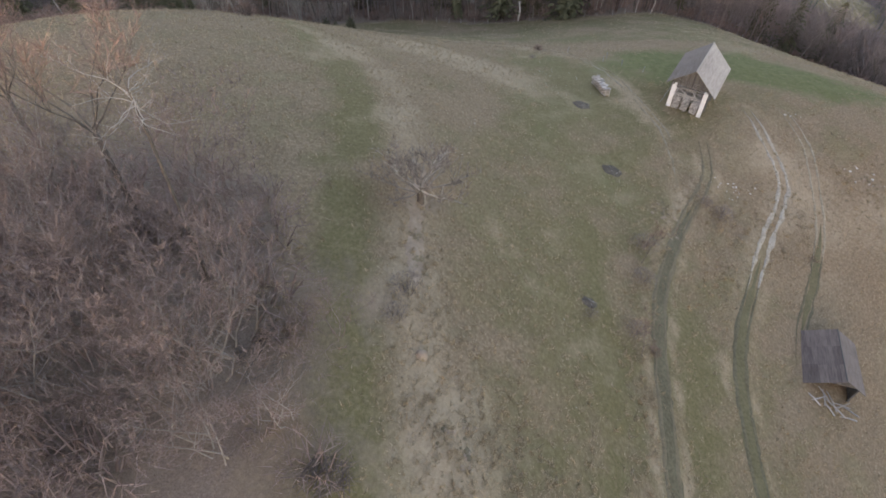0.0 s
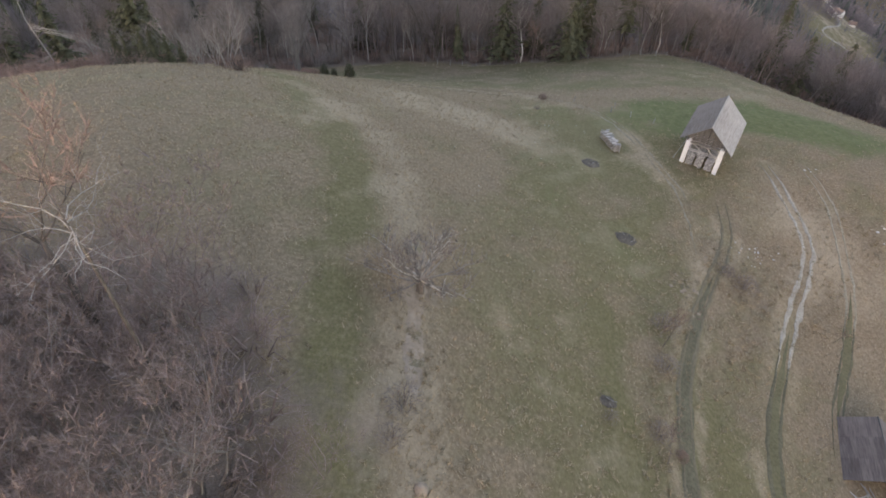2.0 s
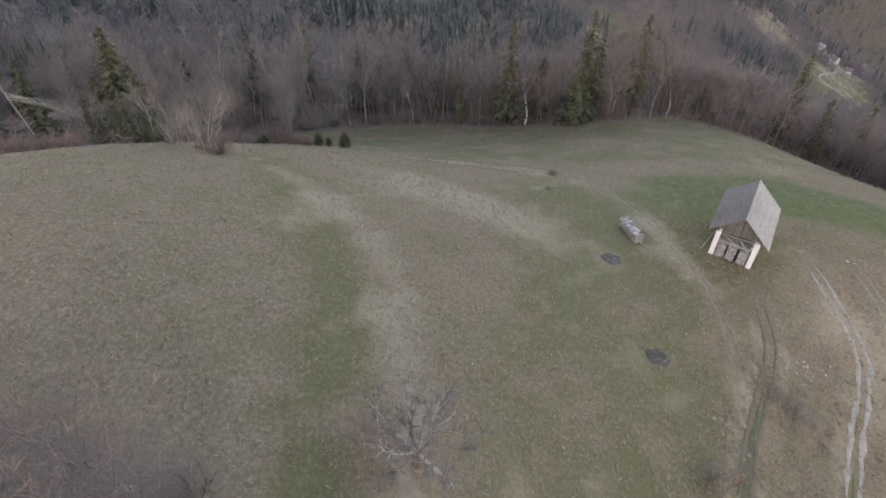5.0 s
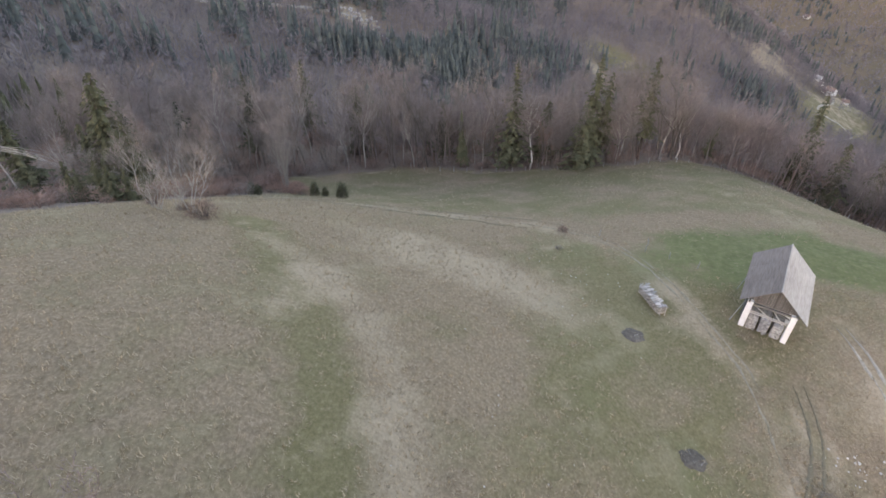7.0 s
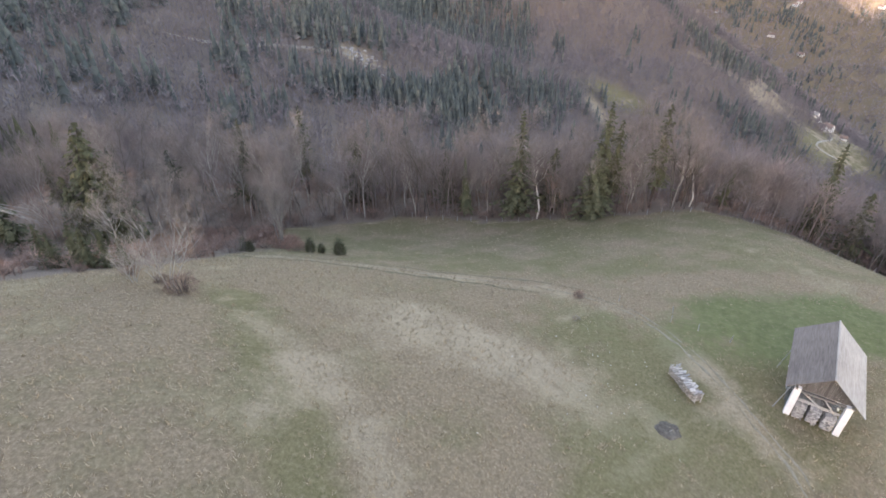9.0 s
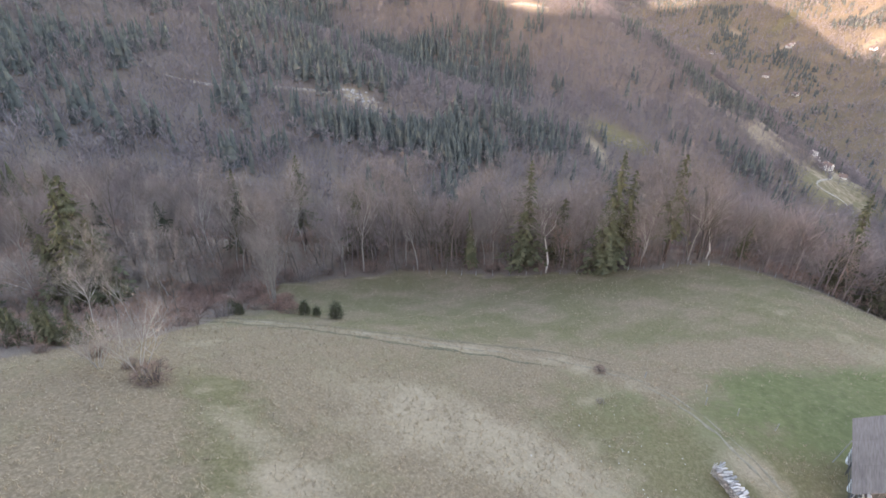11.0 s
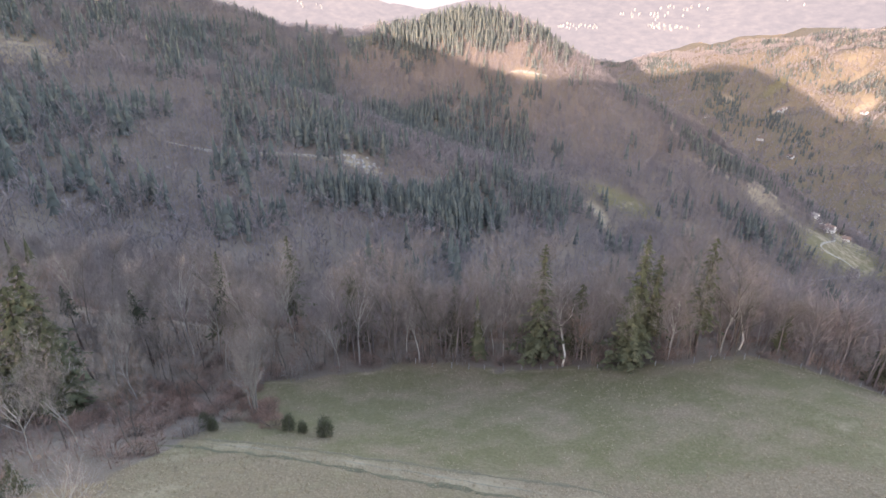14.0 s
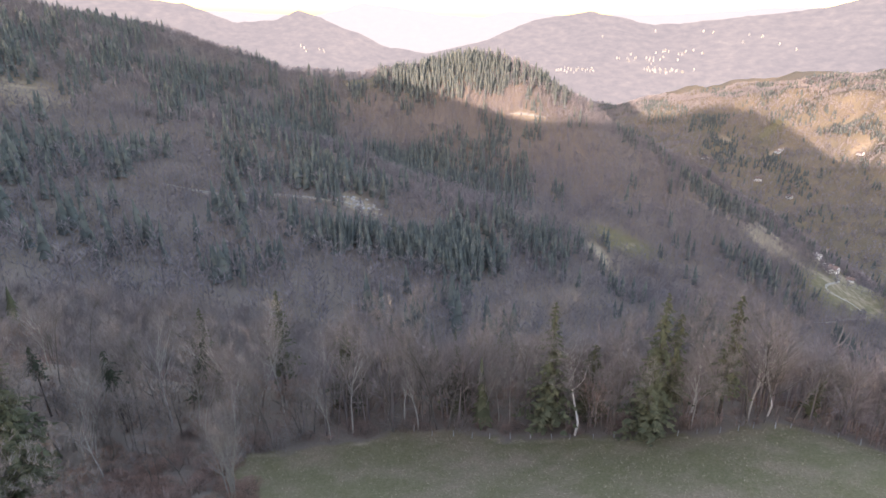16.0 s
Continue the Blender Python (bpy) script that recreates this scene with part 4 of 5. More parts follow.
def stand(count, near, far, seed, side=0.95):
    p = scatter(count, near, far, seed, side)
    rng = np.random.default_rng(seed + 1)
    x, y = p[:, 0], p[:, 1]
    keep = (in_woods(x, y) > np.where(y < 260, 4, 1)) & (open_ground(x, y) < rng.uniform(0.3, 0.8, len(p)))
    keep &= ~((np.abs(x) < 150) & (y < 110)) & ~((x < -30) & (x > -150) & (y < 195))
    p = p[keep]
    dark = dark_stands(p[:, 0], p[:, 1]) > rng.uniform(0.25, 1.0, len(p))
    return p[~dark], p[dark], rng


near_bare, near_dark, rng = stand(7500, 110, 340, 51)
mass("woods_bare", "grey-brown leafless wood on the slope below the meadow", near_bare, rng.uniform(10, 18, len(near_bare)), [bare_template(74, k, 0.0040) for k in range(5)], near_twigs, 61, 1.0)
mass("woods_conifer", "dark spruces among the leafless wood", near_dark, rng.uniform(12, 24, len(near_dark)), [conifer_template(11, 10, k) for k in range(4)], needles, 62)
# low scrub under the trees
rng = np.random.default_rng(57)
x, y = rng.uniform(-110, 165, 7600), rng.uniform(60, 215, 7600)
k = in_woods(x, y) > 0.5
x, y = x[k], y[k]
mass("underwood", "tangled leafless underwood among the trees", np.column_stack([x, y, land(x, y)]), rng.uniform(1.4, 3.4, len(x)), [bare_template(26, 40 + k, 0.009) for k in range(5)], twig_red, 67, 2.0)
mid_bare, mid_dark, rng = stand(50000, 340, 1480, 52, 0.78)
mass("woods_bare_far", "brown leafless woods covering the opposite mountainside", mid_bare, rng.uniform(11, 19, len(mid_bare)), [bare_template(14, 10 + k, 0.014) for k in range(6)], far_twigs_hazed, 63, 1.1)
mass("woods_conifer_far", "dark green spruce stands on the opposite mountainside", mid_dark, rng.uniform(15, 28, len(mid_dark)), [conifer_template(5, 7, 10 + k) for k in range(4)], far_needles_hazed, 64)
far_bare, far_dark, rng = stand(66000, 1300, 3560, 53, 0.66)
far_bare, far_dark = far_bare[far_bare[:, 0] > 330], far_dark[far_dark[:, 0] > 330]
mass("woods_bare_valley", "brown leafless woods across the wide valley", far_bare, rng.uniform(12, 20, len(far_bare)), [bare_template(8, 20 + k, 0.040) for k in range(4)], valley_twigs_hazed, 65, 1.7)
mass("woods_conifer_valley", "dark spruce stands across the wide valley", far_dark, rng.uniform(16, 28, len(far_dark)), [conifer_template(3, 6, 20 + k) for k in range(3)], far_needles_hazed, 66, 1.2)


# ---------------------------------------------------------------- grass
def tufts(count, seed):
    rng = np.random.default_rng(seed)
    x, y = rng.uniform(-75, 105, count), 2 + 155 * rng.random(count) ** 1.15
    z = zones(x, y)
    keep = (in_woods(x, y) < -1) & (z[:, 2] < 0.35) & (rng.random(count) < 0.35 + 0.6 * z[:, 1] - 0.5 * z[:, 3] - 0.35 * (z[:, 0] > 0.75) - 0.22 * (y > 112))
    for line, gap in ((LANE, 1.1), (GRAVEL_TRACK, 1.2), (FIELD_PATH, 0.3), (SIDE_TRACK, 0.9)):
        keep &= off_line(x, y, line) > gap
    x, y = x[keep], y[keep]
    n, blades = len(x), 5
    a, tall = rng.uniform(0, 6.283, (n, blades)), rng.uniform(0.12, 0.32, (n, blades)) * rng.uniform(0.6, 1.4, (n, 1))
    bx, by = x[:, None] + rng.normal(0, 0.09, (n, blades)), y[:, None] + rng.normal(0, 0.09, (n, blades))
    bz, w = np.repeat(land(x, y)[:, None], blades, 1) - 0.02, 0.032
    base0 = np.stack([bx - w * np.sin(a), by + w * np.cos(a), bz], -1)
    base1 = np.stack([bx + w * np.sin(a), by - w * np.cos(a), bz], -1)
    tip = np.stack([bx + tall * 0.9 * np.cos(a), by + tall * 0.9 * np.sin(a), bz + tall], -1)
    v = np.stack([base0, base1, tip], 2).reshape(-1, 3)
    me = bpy.data.meshes.new("grass_tufts")
    me.vertices.add(len(v))
    me.vertices.foreach_set("co", v.ravel())
    me.loops.add(len(v))
    me.loops.foreach_set("vertex_index", np.arange(len(v), dtype=np.int32))
    me.polygons.add(len(v) // 3)
    me.polygons.foreach_set("loop_start", np.arange(0, len(v), 3))
    me.update()
    me.materials.append(grass)
    return tagged(new("grass_tufts", me), "withered pale grass tufts in the meadow", "grass", kind="stuff")


tufts(190000, 71)


def tussocks(name, label, places, seed, blades=22, tall=0.5):
    """Long withered grass in separate clumps."""
    rng = np.random.default_rng(seed)
    s = Shape()
    random.seed(seed)
    for cx, cy, rx, ry, turn, count in places:
        c, q = math.cos(radians(turn)), math.sin(radians(turn))
        for u, w in rng.normal(0, 0.5, (count, 2)):
            x, y = cx + u * rx * c - w * ry * q, cy + u * rx * q + w * ry * c
            z, big = float(land(x, y)) - 0.03, rng.uniform(0.6, 1.3)
            for _ in range(blades):
                a, h = random.uniform(0, 6.283), tall * big * random.uniform(0.5, 1.1)
                p = Vector((x + random.gauss(0, 0.12), y + random.gauss(0, 0.12), z))
                s.sliver(p, p + Vector((h * 0.9 * math.cos(a), h * 0.9 * math.sin(a), h * random.uniform(0.3, 0.9))), 0.028)
    return tagged(new(name, s.mesh(name, grass)), label, "grass", kind="stuff")


tussocks("dry_tussocks", "clumps of long withered straw-coloured grass", [(2.0, 17.5, 6, 9, 15, 190), (9, 14, 9, 12, 0, 90), (-1.8, 34, 2.2, 12, 0, 80), (34.5, 55.5, 4, 6, 30, 110), (23.5, 45, 3, 14, -25, 110),
                               (17.6, 26, 2.4, 18, -8, 120), (33, 47, 3, 12, -30, 80), (-14, 27, 5, 6, 0, 70), (45, 56, 5, 12, -20, 90), (60, 66, 8, 6, 0, 70), (36, 22, 6, 12, 0, 60)], 91)


# ---------------------------------------------------------------- hay barn
def timber(shape, a, b, r):
    a, b = Vector(a), Vector(b)
    return shape.tube([a, a.lerp(b, 0.5), b], [r, r * 0.95, r * 0.88], 5)


def roof_plane(root, name, label, mat, ridge, eave, y0, y1, ridge_z, eave_z, rows):
    """One slope, laid in overlapping rows from eave to ridge; x across, y along."""
    slope = new(name, Shape().mesh(name, mat))
    slope.parent = root
    tagged(slope, label)
    n = Vector((ridge_z - eave_z, 0, abs(eave - ridge))).normalized()
    if eave < ridge:
        n.x = -n.x
    a, b = Vector((eave, 0, eave_z)), Vector((ridge, 0, ridge_z))
    cols = 3
    for r in range(rows):
        p, q = a.lerp(b, r / rows), a.lerp(b, min(1.0, (r + 1.12) / rows))
        for c in range(cols):
            s = Shape()
            ya, yb = y0 + (y1 - y0) * c / cols + 0.006, y0 + (y1 - y0) * (c + 1) / cols - 0.006
            lift, h = n * 0.055, n * 0.012
            s.v = [p + lift * 0.4 + Vector((0, ya, 0)), p + lift * 0.4 + Vector((0, yb, 0)), q + h + Vector((0, yb, 0)), q + h + Vector((0, ya, 0))]
            s.v += [v + n * 0.028 for v in s.v]
            s.f = [(3, 2, 1, 0), (4, 5, 6, 7), (0, 1, 5, 4), (1, 2, 6, 5), (2, 3, 7, 6), (3, 0, 4, 7)]
            ob = new("roof_board", s.mesh("roof_board", mat))
            ob.parent = slope
    # the deck under the rows
    deck = Shape()
    deck.v = [a + Vector((0, y0 + 0.05, 0)), a + Vector((0, y1 - 0.05, 0)), b + Vector((0, y1 - 0.05, 0)), b + Vector((0, y0 + 0.05, 0))]
    deck.v += [v - n * 0.05 for v in deck.v]
    deck.f = [(0, 1, 2, 3), (7, 6, 5, 4), (0, 4, 5, 1), (1, 5, 6, 2), (2, 6, 7, 3), (3, 7, 4, 0)]
    me = deck.mesh("deck", board_dark)
    slope.data = me
    return slope


BARN = pose(36.35, 76.95, 9.30, 0, 0, -30.8)


def hay_barn():
    root = thing("hay_barn", "open hay barn with white plastered pillars and grey roof", "barn", BARN)
    inv = BARN.inverted()

    def foot(x, y):
        p = BARN @ Vector((x, y, 0))
        return (inv @ Vector((p.x, p.y, float(land(p.x, p.y)))))[2] - 0.25

    for y in (0.35, 4.6, 8.9):
        for x, top in ((-2.35, 4.25), (2.35, 4.0)):
            z = foot(x, y)
            s = Shape().box(Matrix.Translation((x, y, z)), 0.62, 0.60, top - z, 0.02)
            part("pillar", s, plaster, root)
    for y in (0.35, 4.6, 8.9):
        part("tie_beam", Shape().box(Matrix.Translation((0.05, y, 3.72)), 5.6, 0.20, 0.22, 0.015), board_dark, root)
    part("wall_plate", Shape().box(Matrix.Translation((-2.5, 4.6, 4.12)), 0.2, 9.2, 0.2, 0.015), board_dark, root)
    part("wall_plate", Shape().box(Matrix.Translation((2.55, 4.6, 4.02)), 0.2, 9.2, 0.2, 0.015), board_dark, root)
    part("ridge_beam", Shape().box(Matrix.Translation((0.05, 4.9, 6.78)), 0.18, 10.0, 0.2, 0.015), board_dark, root)
    # left slope darker, right slope paler
    roof_plane(root, "roof_slope", "dark grey roof slope", roof_grey, 0.05, -3.55, -0.35, 9.9, 7.08, 4.30, 12)
    roof_plane(root, "roof_slope", "pale grey roof slope", roof_pale, 0.05, 3.72, -0.35, 9.9, 7.08, 3.68, 13)
    part("ridge_cap", Shape().tube([(0.05, -0.36, 7.13), (0.05, 4.5, 7.12), (0.05, 9.91, 7.13)], [0.09, 0.09, 0.09], 6), roof_pale, root)
    # boarded gables
    for y in (0.55, 8.8):
        k = -2.75
        while k < 2.8:
            top = 7.0 + (k - 0.05) * (0.772 if k < 0.05 else -0.954) - 0.16
            low = 3.95
            if top > low + 0.1:
                part("gable_board", Shape().box(Matrix.Translation((k, y + random.uniform(-0.01, 0.01), low)) @ pose(0, 0, 0, 0, random.uniform(-0.4, 0.4), 0), 0.24, 0.03, top - low, 0.004), board_dark, root)
            k += 0.255
    # braces and rails in the open front
    for a, b in (((-1.9, 0.5, 3.7), (0.5, 0.5, 2.2)), ((1.6, 0.5, 2.1), (0.1, 0.5, 3.75)), ((-2.0, 0.42, 2.75), (2.0, 0.42, 2.55)), ((-2.0, 0.62, 2.35), (2.0, 0.62, 2.2))):
        part("brace", timber(Shape(), a, b, 0.075), pole_wood, root)
    for y in (2.4, 6.8):
        for a, b in (((-2.4, y, 3.8), (0.1, y, 6.2)), ((2.4, y, 3.8), (0.1, y, 6.2))):
            part("rafter_brace", timber(Shape(), a, b, 0.08), board_dark, root)
    # drying racks on both sides, horizontal rails on posts
    for x in (-2.72, 2.74):
        for y in (2.4, 6.8):
            z = foot(x, y)
            part("rack_post", Shape().box(Matrix.Translation((x, y, z)), 0.14, 0.14, 4.1 - z), board_dark, root)
        for k in range(8):
            part("rack_rail", timber(Shape(), (x - 0.1 * (x > 0) + 0.1 * (x < 0), 0.5, 0.5 + 0.45 * k), (x, 8.9, 0.5 + 0.45 * k + random.uniform(-0.04, 0.04)), 0.045), board_dark, root)
    # loose poles leaning against the eave side
    for k, (y, h) in enumerate(((1.0, 3.3), (8.6, 3.5))):
        x = -3.7 - 0.15 * k
        part("leaning_pole", timber(Shape(), (x, y - 0.6, foot(x, y) + 0.22), (-2.8, y + 0.3, h), 0.05), pole_wood, root)
    return root


random.seed(41)
barn = hay_barn()


def board_stack(x, y, wide, high, seed):
    random.seed(seed)
    m = BARN @ Matrix.Translation((x, y, 0))
    p = m.translation
    root = thing("board_stack", "stack of weathered sawn boards inside the barn", "lumber", Matrix.Translation((0, 0, float(land(p.x, p.y)) - p.z + 0.02)) @ m, "board stacks")
    for k in range(2):
        part("bearer", Shape().box(Matrix.Translation((0, -0.8 + 1.6 * k, 0)), wide, 0.12, 0.1), board_dark, root)
    z = 0.1
    meshes = [Shape().box(Matrix.Identity(4), w, 2.4, 0.05, 0.004).mesh("board", sawn) for w in (0.22, 0.26, 0.19)]
    while z < high:
        for k in range(int(wide / 0.25)):
            ob = new("board", random.choice(meshes))
            ob.parent = root
            ob.matrix_local = pose(-wide / 2 + 0.13 + 0.25 * k, random.uniform(-0.22, 0.2), z + random.uniform(0, 0.02), 0, 0, random.uniform(-3, 3))
        z += 0.085
    return root


for k, (x, w, h) in enumerate(((-1.35, 1.1, 1.55), (0.0, 1.2, 1.65), (1.35, 1.1, 1.5))):
    board_stack(x, 1.28, w, h + 0.45, 80 + k)
    board_stack(x + 0.1, 4.6, w, h + 0.5, 90 + k)
for k in range(9):
    random.seed(100 + k)
    p = BARN @ Vector((random.uniform(-1.6, 1.6), 2.0 + random.uniform(-0.7, 1), 1.95 + 0.05 * k))
    pole = thing("loose_board", "loose weathered board lying on the stacks", "lumber", BARN.to_3x3().to_4x4())
    pole.matrix_world = Matrix.Translation((p.x, p.y, 9.35 + 2.04 + 0.045 * k)) @ BARN.to_3x3().to_4x4() @ pose(0, 0, 0, random.uniform(-3, 3), random.uniform(-3, 3), random.uniform(40, 140))
    part("board", Shape().box(Matrix.Identity(4), 0.18, 2.6, 0.04, 0.004), sawn, pole)


# ---------------------------------------------------------------- small shed
SHED = pose(44.15, 36.15, 1.55, 0, 0, -16.3)


def shed():
    root = thing("wooden_shed", "small open shed with a grey boarded roof", "shed", SHED)
    inv = SHED.inverted()

    def foot(x, y):
        p = SHED @ Vector((x, y, 0))
        return (inv @ Vector((p.x, p.y, float(land(p.x, p.y)))))[2] - 0.25

    roof_plane(root, "roof_slope", "dark grey-brown patched board roof slope", roof_dark, 0.0, -3.9, -3.8, 3.45, 4.0, 2.0, 11)
    roof_plane(root, "roof_slope", "weathered grey roof slope", roof_grey, 0.0, 2.65, -3.6, 3.45, 4.0, 2.2, 8)
    part("ridge_cap", Shape().tube([(0, -3.6, 4.05), (0, 0, 4.04), (0, 3.45, 4.05)], [0.07, 0.07, 0.07], 5), board_dark, root)
    for y in (-2.9, 0, 2.9):
        for x in (-2.9, 2.1):
            z = foot(x, y)
            part("post", Shape().tube([(x, y, z), (x + random.uniform(-0.05, 0.05), y, 1.4), (x, y, 2.55)], [0.12, 0.11, 0.1], 6), board_dark, root)
        part("tie_beam", Shape().box(Matrix.Translation((-0.35, y, 2.3)), 5.4, 0.16, 0.18), board_dark, root)
    for x in (-3.02, 2.24):
        for k in range(12):
            y = -2.7 + 0.49 * k
            z = foot(x, y)
            part("wall_board", Shape().box(Matrix.Translation((x, y, z)), 0.03, 0.46, (2.3 if x < 0 else 2.45) - z, 0.004), board_dark, root)
    k = -2.2
    while k < 2.2:
        z, top = foot(k, 2.95), 3.75 - abs(k) * 0.62
        part("back_board", Shape().box(Matrix.Translation((k, 2.98, z)), 0.27, 0.03, top - z, 0.004), board_dark, root)
        k += 0.29
    k = -2.0
    while k < 2.0:
        top = 3.75 - abs(k) * 0.62
        part("gable_board", Shape().box(Matrix.Translation((k, -2.98, 2.5)), 0.26, 0.03, max(0.15, top - 2.5), 0.004), board_dark, root)
        k += 0.28
    return root


random.seed(43)
shed()
for k in range(11):
    random.seed(200 + k)
    a = SHED @ Vector((-2.2 + 0.42 * k + random.uniform(-0.3, 0.3), -4.5 + random.uniform(-0.9, 0.7), 0))
    t = random.uniform(-80, 80)
    L = random.uniform(1.6, 3.2)
    root = thing("loose_pole", "bleached crooked pole lying in front of the shed", "pole", pose(a.x, a.y, float(land(a.x, a.y)) + 0.12 + 0.1 * (k % 4), random.uniform(-14, 14), 0, t), "poles at the shed")
    part("pole", Shape().tube([(0, -L / 2, 0), (0.06, 0, 0.03), (-0.03, L / 2, 0)], [0.085, 0.07, 0.05], 6), pole_wood, root)


# ---------------------------------------------------------------- firewood
def firewood():
    random.seed(44)
    p = (24.15, 80.75)
    m = pose(*p, float(land(*p)) - 0.02, 0, 0, -77.0)
    root = thing("firewood_stack", "long stack of split firewood topped with pale boards", "firewood", m)
    inv = m.inverted()

    def foot(x):
        q = m @ Vector((x, 0, 0))
        return (inv @ Vector((q.x, q.y, float(land(q.x, q.y)))))[2]

    logs = []
    for k in range(6):
        n = random.choice((4, 5, 6))
        s = Shape()
        for y in (-0.5, 0.5):
            for i in range(n):
                t = 6.283 * i / n
                r = 0.085 * random.uniform(0.75, 1.2)
                s.v.append(Vector((r * math.cos(t), y, r * math.sin(t))))
        s.f = [(i, (i + 1) % n, n + (i + 1) % n, n + i) for i in range(n)] + [tuple(range(n - 1, -1, -1)), tuple(range(n, 2 * n))]
        logs.append(s.mesh("log", log_end))
    for r in range(7):
        for c in range(27):
            x = -2.25 + 0.17 * c + 0.085 * (r % 2)
            ob = new("log", random.choice(logs))
            ob.parent = root
            ob.matrix_local = pose(x + random.uniform(-0.015, 0.015), random.uniform(-0.08, 0.08), foot(x) + 0.08 + 0.15 * r, 0, random.uniform(0, 360), random.uniform(-3, 3))
    for side in (-0.3, 0.3):
        x = -2.3
        while x < 2.3:
            w = random.uniform(0.08, 0.26)
            s = Shape().box(pose(x + w / 2, side + random.uniform(-0.14, 0.14), foot(x) + 1.13 + random.uniform(0, 0.09), random.uniform(-9, 9), random.uniform(-12, 12), random.uniform(-24, 24)), w, random.uniform(0.4, 0.95), 0.05, 0.006)
            part("cover_board", s, random.choice((log_pale, log_pale, sawn)), root, "bleached pale board")
            x += w + random.uniform(0.04, 0.34)
    for x in (-2.42, 2.45):
        for y in (-0.35, 0.35):
            part("stake", Shape().tube([(x, y, foot(x) - 0.2), (x, y, foot(x) + 1.35)], [0.04, 0.035], 5), pole_wood, root)
    return root


firewood()


# ---------------------------------------------------------------- burnt heaps, brush, stones
def burnt_heap(x, y, r, seed):
    random.seed(seed)
    root = thing("burnt_heap", "low dark heap of ash and charred sticks on grass", "ash heap", Matrix.Translation((x, y, float(land(x, y)))), "burnt heaps")
    s, rings, n = Shape(), 6, 18
    s.v.append(Vector((0, 0, 0.13)))
    for k in range(1, rings + 1):
        for i in range(n):
            t = 6.283 * i / n
            q = r * k / rings * random.uniform(0.9, 1.1) * (1 + 0.09 * math.sin(2 * t + seed) + 0.06 * math.sin(5 * t + 2 * seed))
            px, py = q * math.cos(t) * 1.12, q * math.sin(t) * 0.98
            s.v.append(Vector((px, py, float(land(x + px, y + py) - land(x, y)) + 0.13 * (1 - (k / rings) ** 2) * random.uniform(0.6, 1.4) + (0.03 if k < rings else -0.05))))
    s.f = [(0, 1 + i, 1 + (i + 1) % n) for i in range(n)]
    for k in range(rings - 1):
        for i in range(n):
            a, b = 1 + k * n + i, 1 + k * n + (i + 1) % n
            s.f.append((a, a + n, b + n, b))
    part("ash_bed", s, ash, root, smooth=True)
    for k in range(16):
        t, q, a = random.uniform(0, 6.283), r * random.uniform(0.2, 1.0), random.uniform(0, 6.283)
        px, py, L = q * math.cos(t) * 1.2, q * math.sin(t) * 0.8, random.uniform(0.25, 0.7)
        z = float(land(x + px, y + py) - land(x, y)) + 0.1
        part("stick", Shape().tube([(px, py, z), (px + L * math.cos(a), py + L * math.sin(a), z + random.uniform(-0.03, 0.12))], [0.025, 0.015], 4), random.choice((bark_dark, bark, pole_wood)), root)


burnt_heap(19.9, 73.6, 1.3, 301)
burnt_heap(21.2, 57.9, 1.3, 302)
burnt_heap(13.9, 34.2, 0.7, 303)


def brush_pile(x, y, r, n, seed, mat, label):
    random.seed(seed)
    root = thing("brush_pile", label, "brush pile", Matrix.Translation((x, y, float(land(x, y)))))
    for k in range(n):
        a, q = random.uniform(0, 6.283), r * math.sqrt(random.random())
        px, py, L, t = q * math.cos(a), q * math.sin(a), random.uniform(0.8, 2.2), random.gauss(0.9, 0.5)
        z = float(land(x + px, y + py) - land(x, y)) + random.uniform(0.02, 0.75) * (1 - q / r) + 0.05
        d = Vector((math.cos(t), math.sin(t), random.uniform(-0.1, 0.2))) * L / 2
        c = Vector((px, py, z))
        part("branch", Shape().tube([c - d, c + Vector((0, 0, 0.05)), c + d], [0.035, 0.028, 0.012], 4), mat, root)


brush_pile(-6.6, 13.8, 1.3, 90, 311, bark, "pile of cut grey branches in the grass")
brush_pile(-11.0, 20.6, 2.3, 46, 312, bark, "heap of dark cut branches beside the thicket")

STONE_MESHES = []
for k in range(5):
    bm = bmesh.new()
    bmesh.ops.create_icosphere(bm, subdivisions=1, radius=1)
    random.seed(320 + k)
    for v in bm.verts:
        v.co *= random.uniform(0.72, 1.2)
        v.co.z *= 0.6
    me = bpy.data.meshes.new("stone")
    bm.to_mesh(me)
    bm.free()
    me.materials.append(stone)
    STONE_MESHES.append(me)


def stones(count, cx, cy, rx, ry, small, large, seed, label):
    random.seed(seed)
    for k in range(count):
        x, y, s = random.gauss(cx, rx), random.gauss(cy, ry), random.uniform(small, large)
        ob = tagged(new("stone", random.choice(STONE_MESHES)), label, "stone", "scattered stones")
        ob.matrix_world = pose(x, y, float(land(x, y)) + 0.2 * s, 0, 0, random.uniform(0, 360)) @ Matrix.Diagonal((s * random.uniform(0.8, 1.5), s, s, 1))


stones(26, 39.2, 60.5, 1.7, 0.8, 0.06, 0.17, 331, "pale stone on the slope between the tracks")
stones(40, 16, 84, 4, 6, 0.04, 0.09, 332, "small whitish stone in the grass")
stones(30, 9, 55, 8, 14, 0.03, 0.07, 333, "small whitish stone in the grass")
stones(14, 62.5, 66.5, 2.6, 1.0, 0.08, 0.22, 334, "pale stone at a washed-out bank")
stones(7, 54.5, 79, 1.2, 0.6, 0.07, 0.14, 335, "pale stone beside the track")

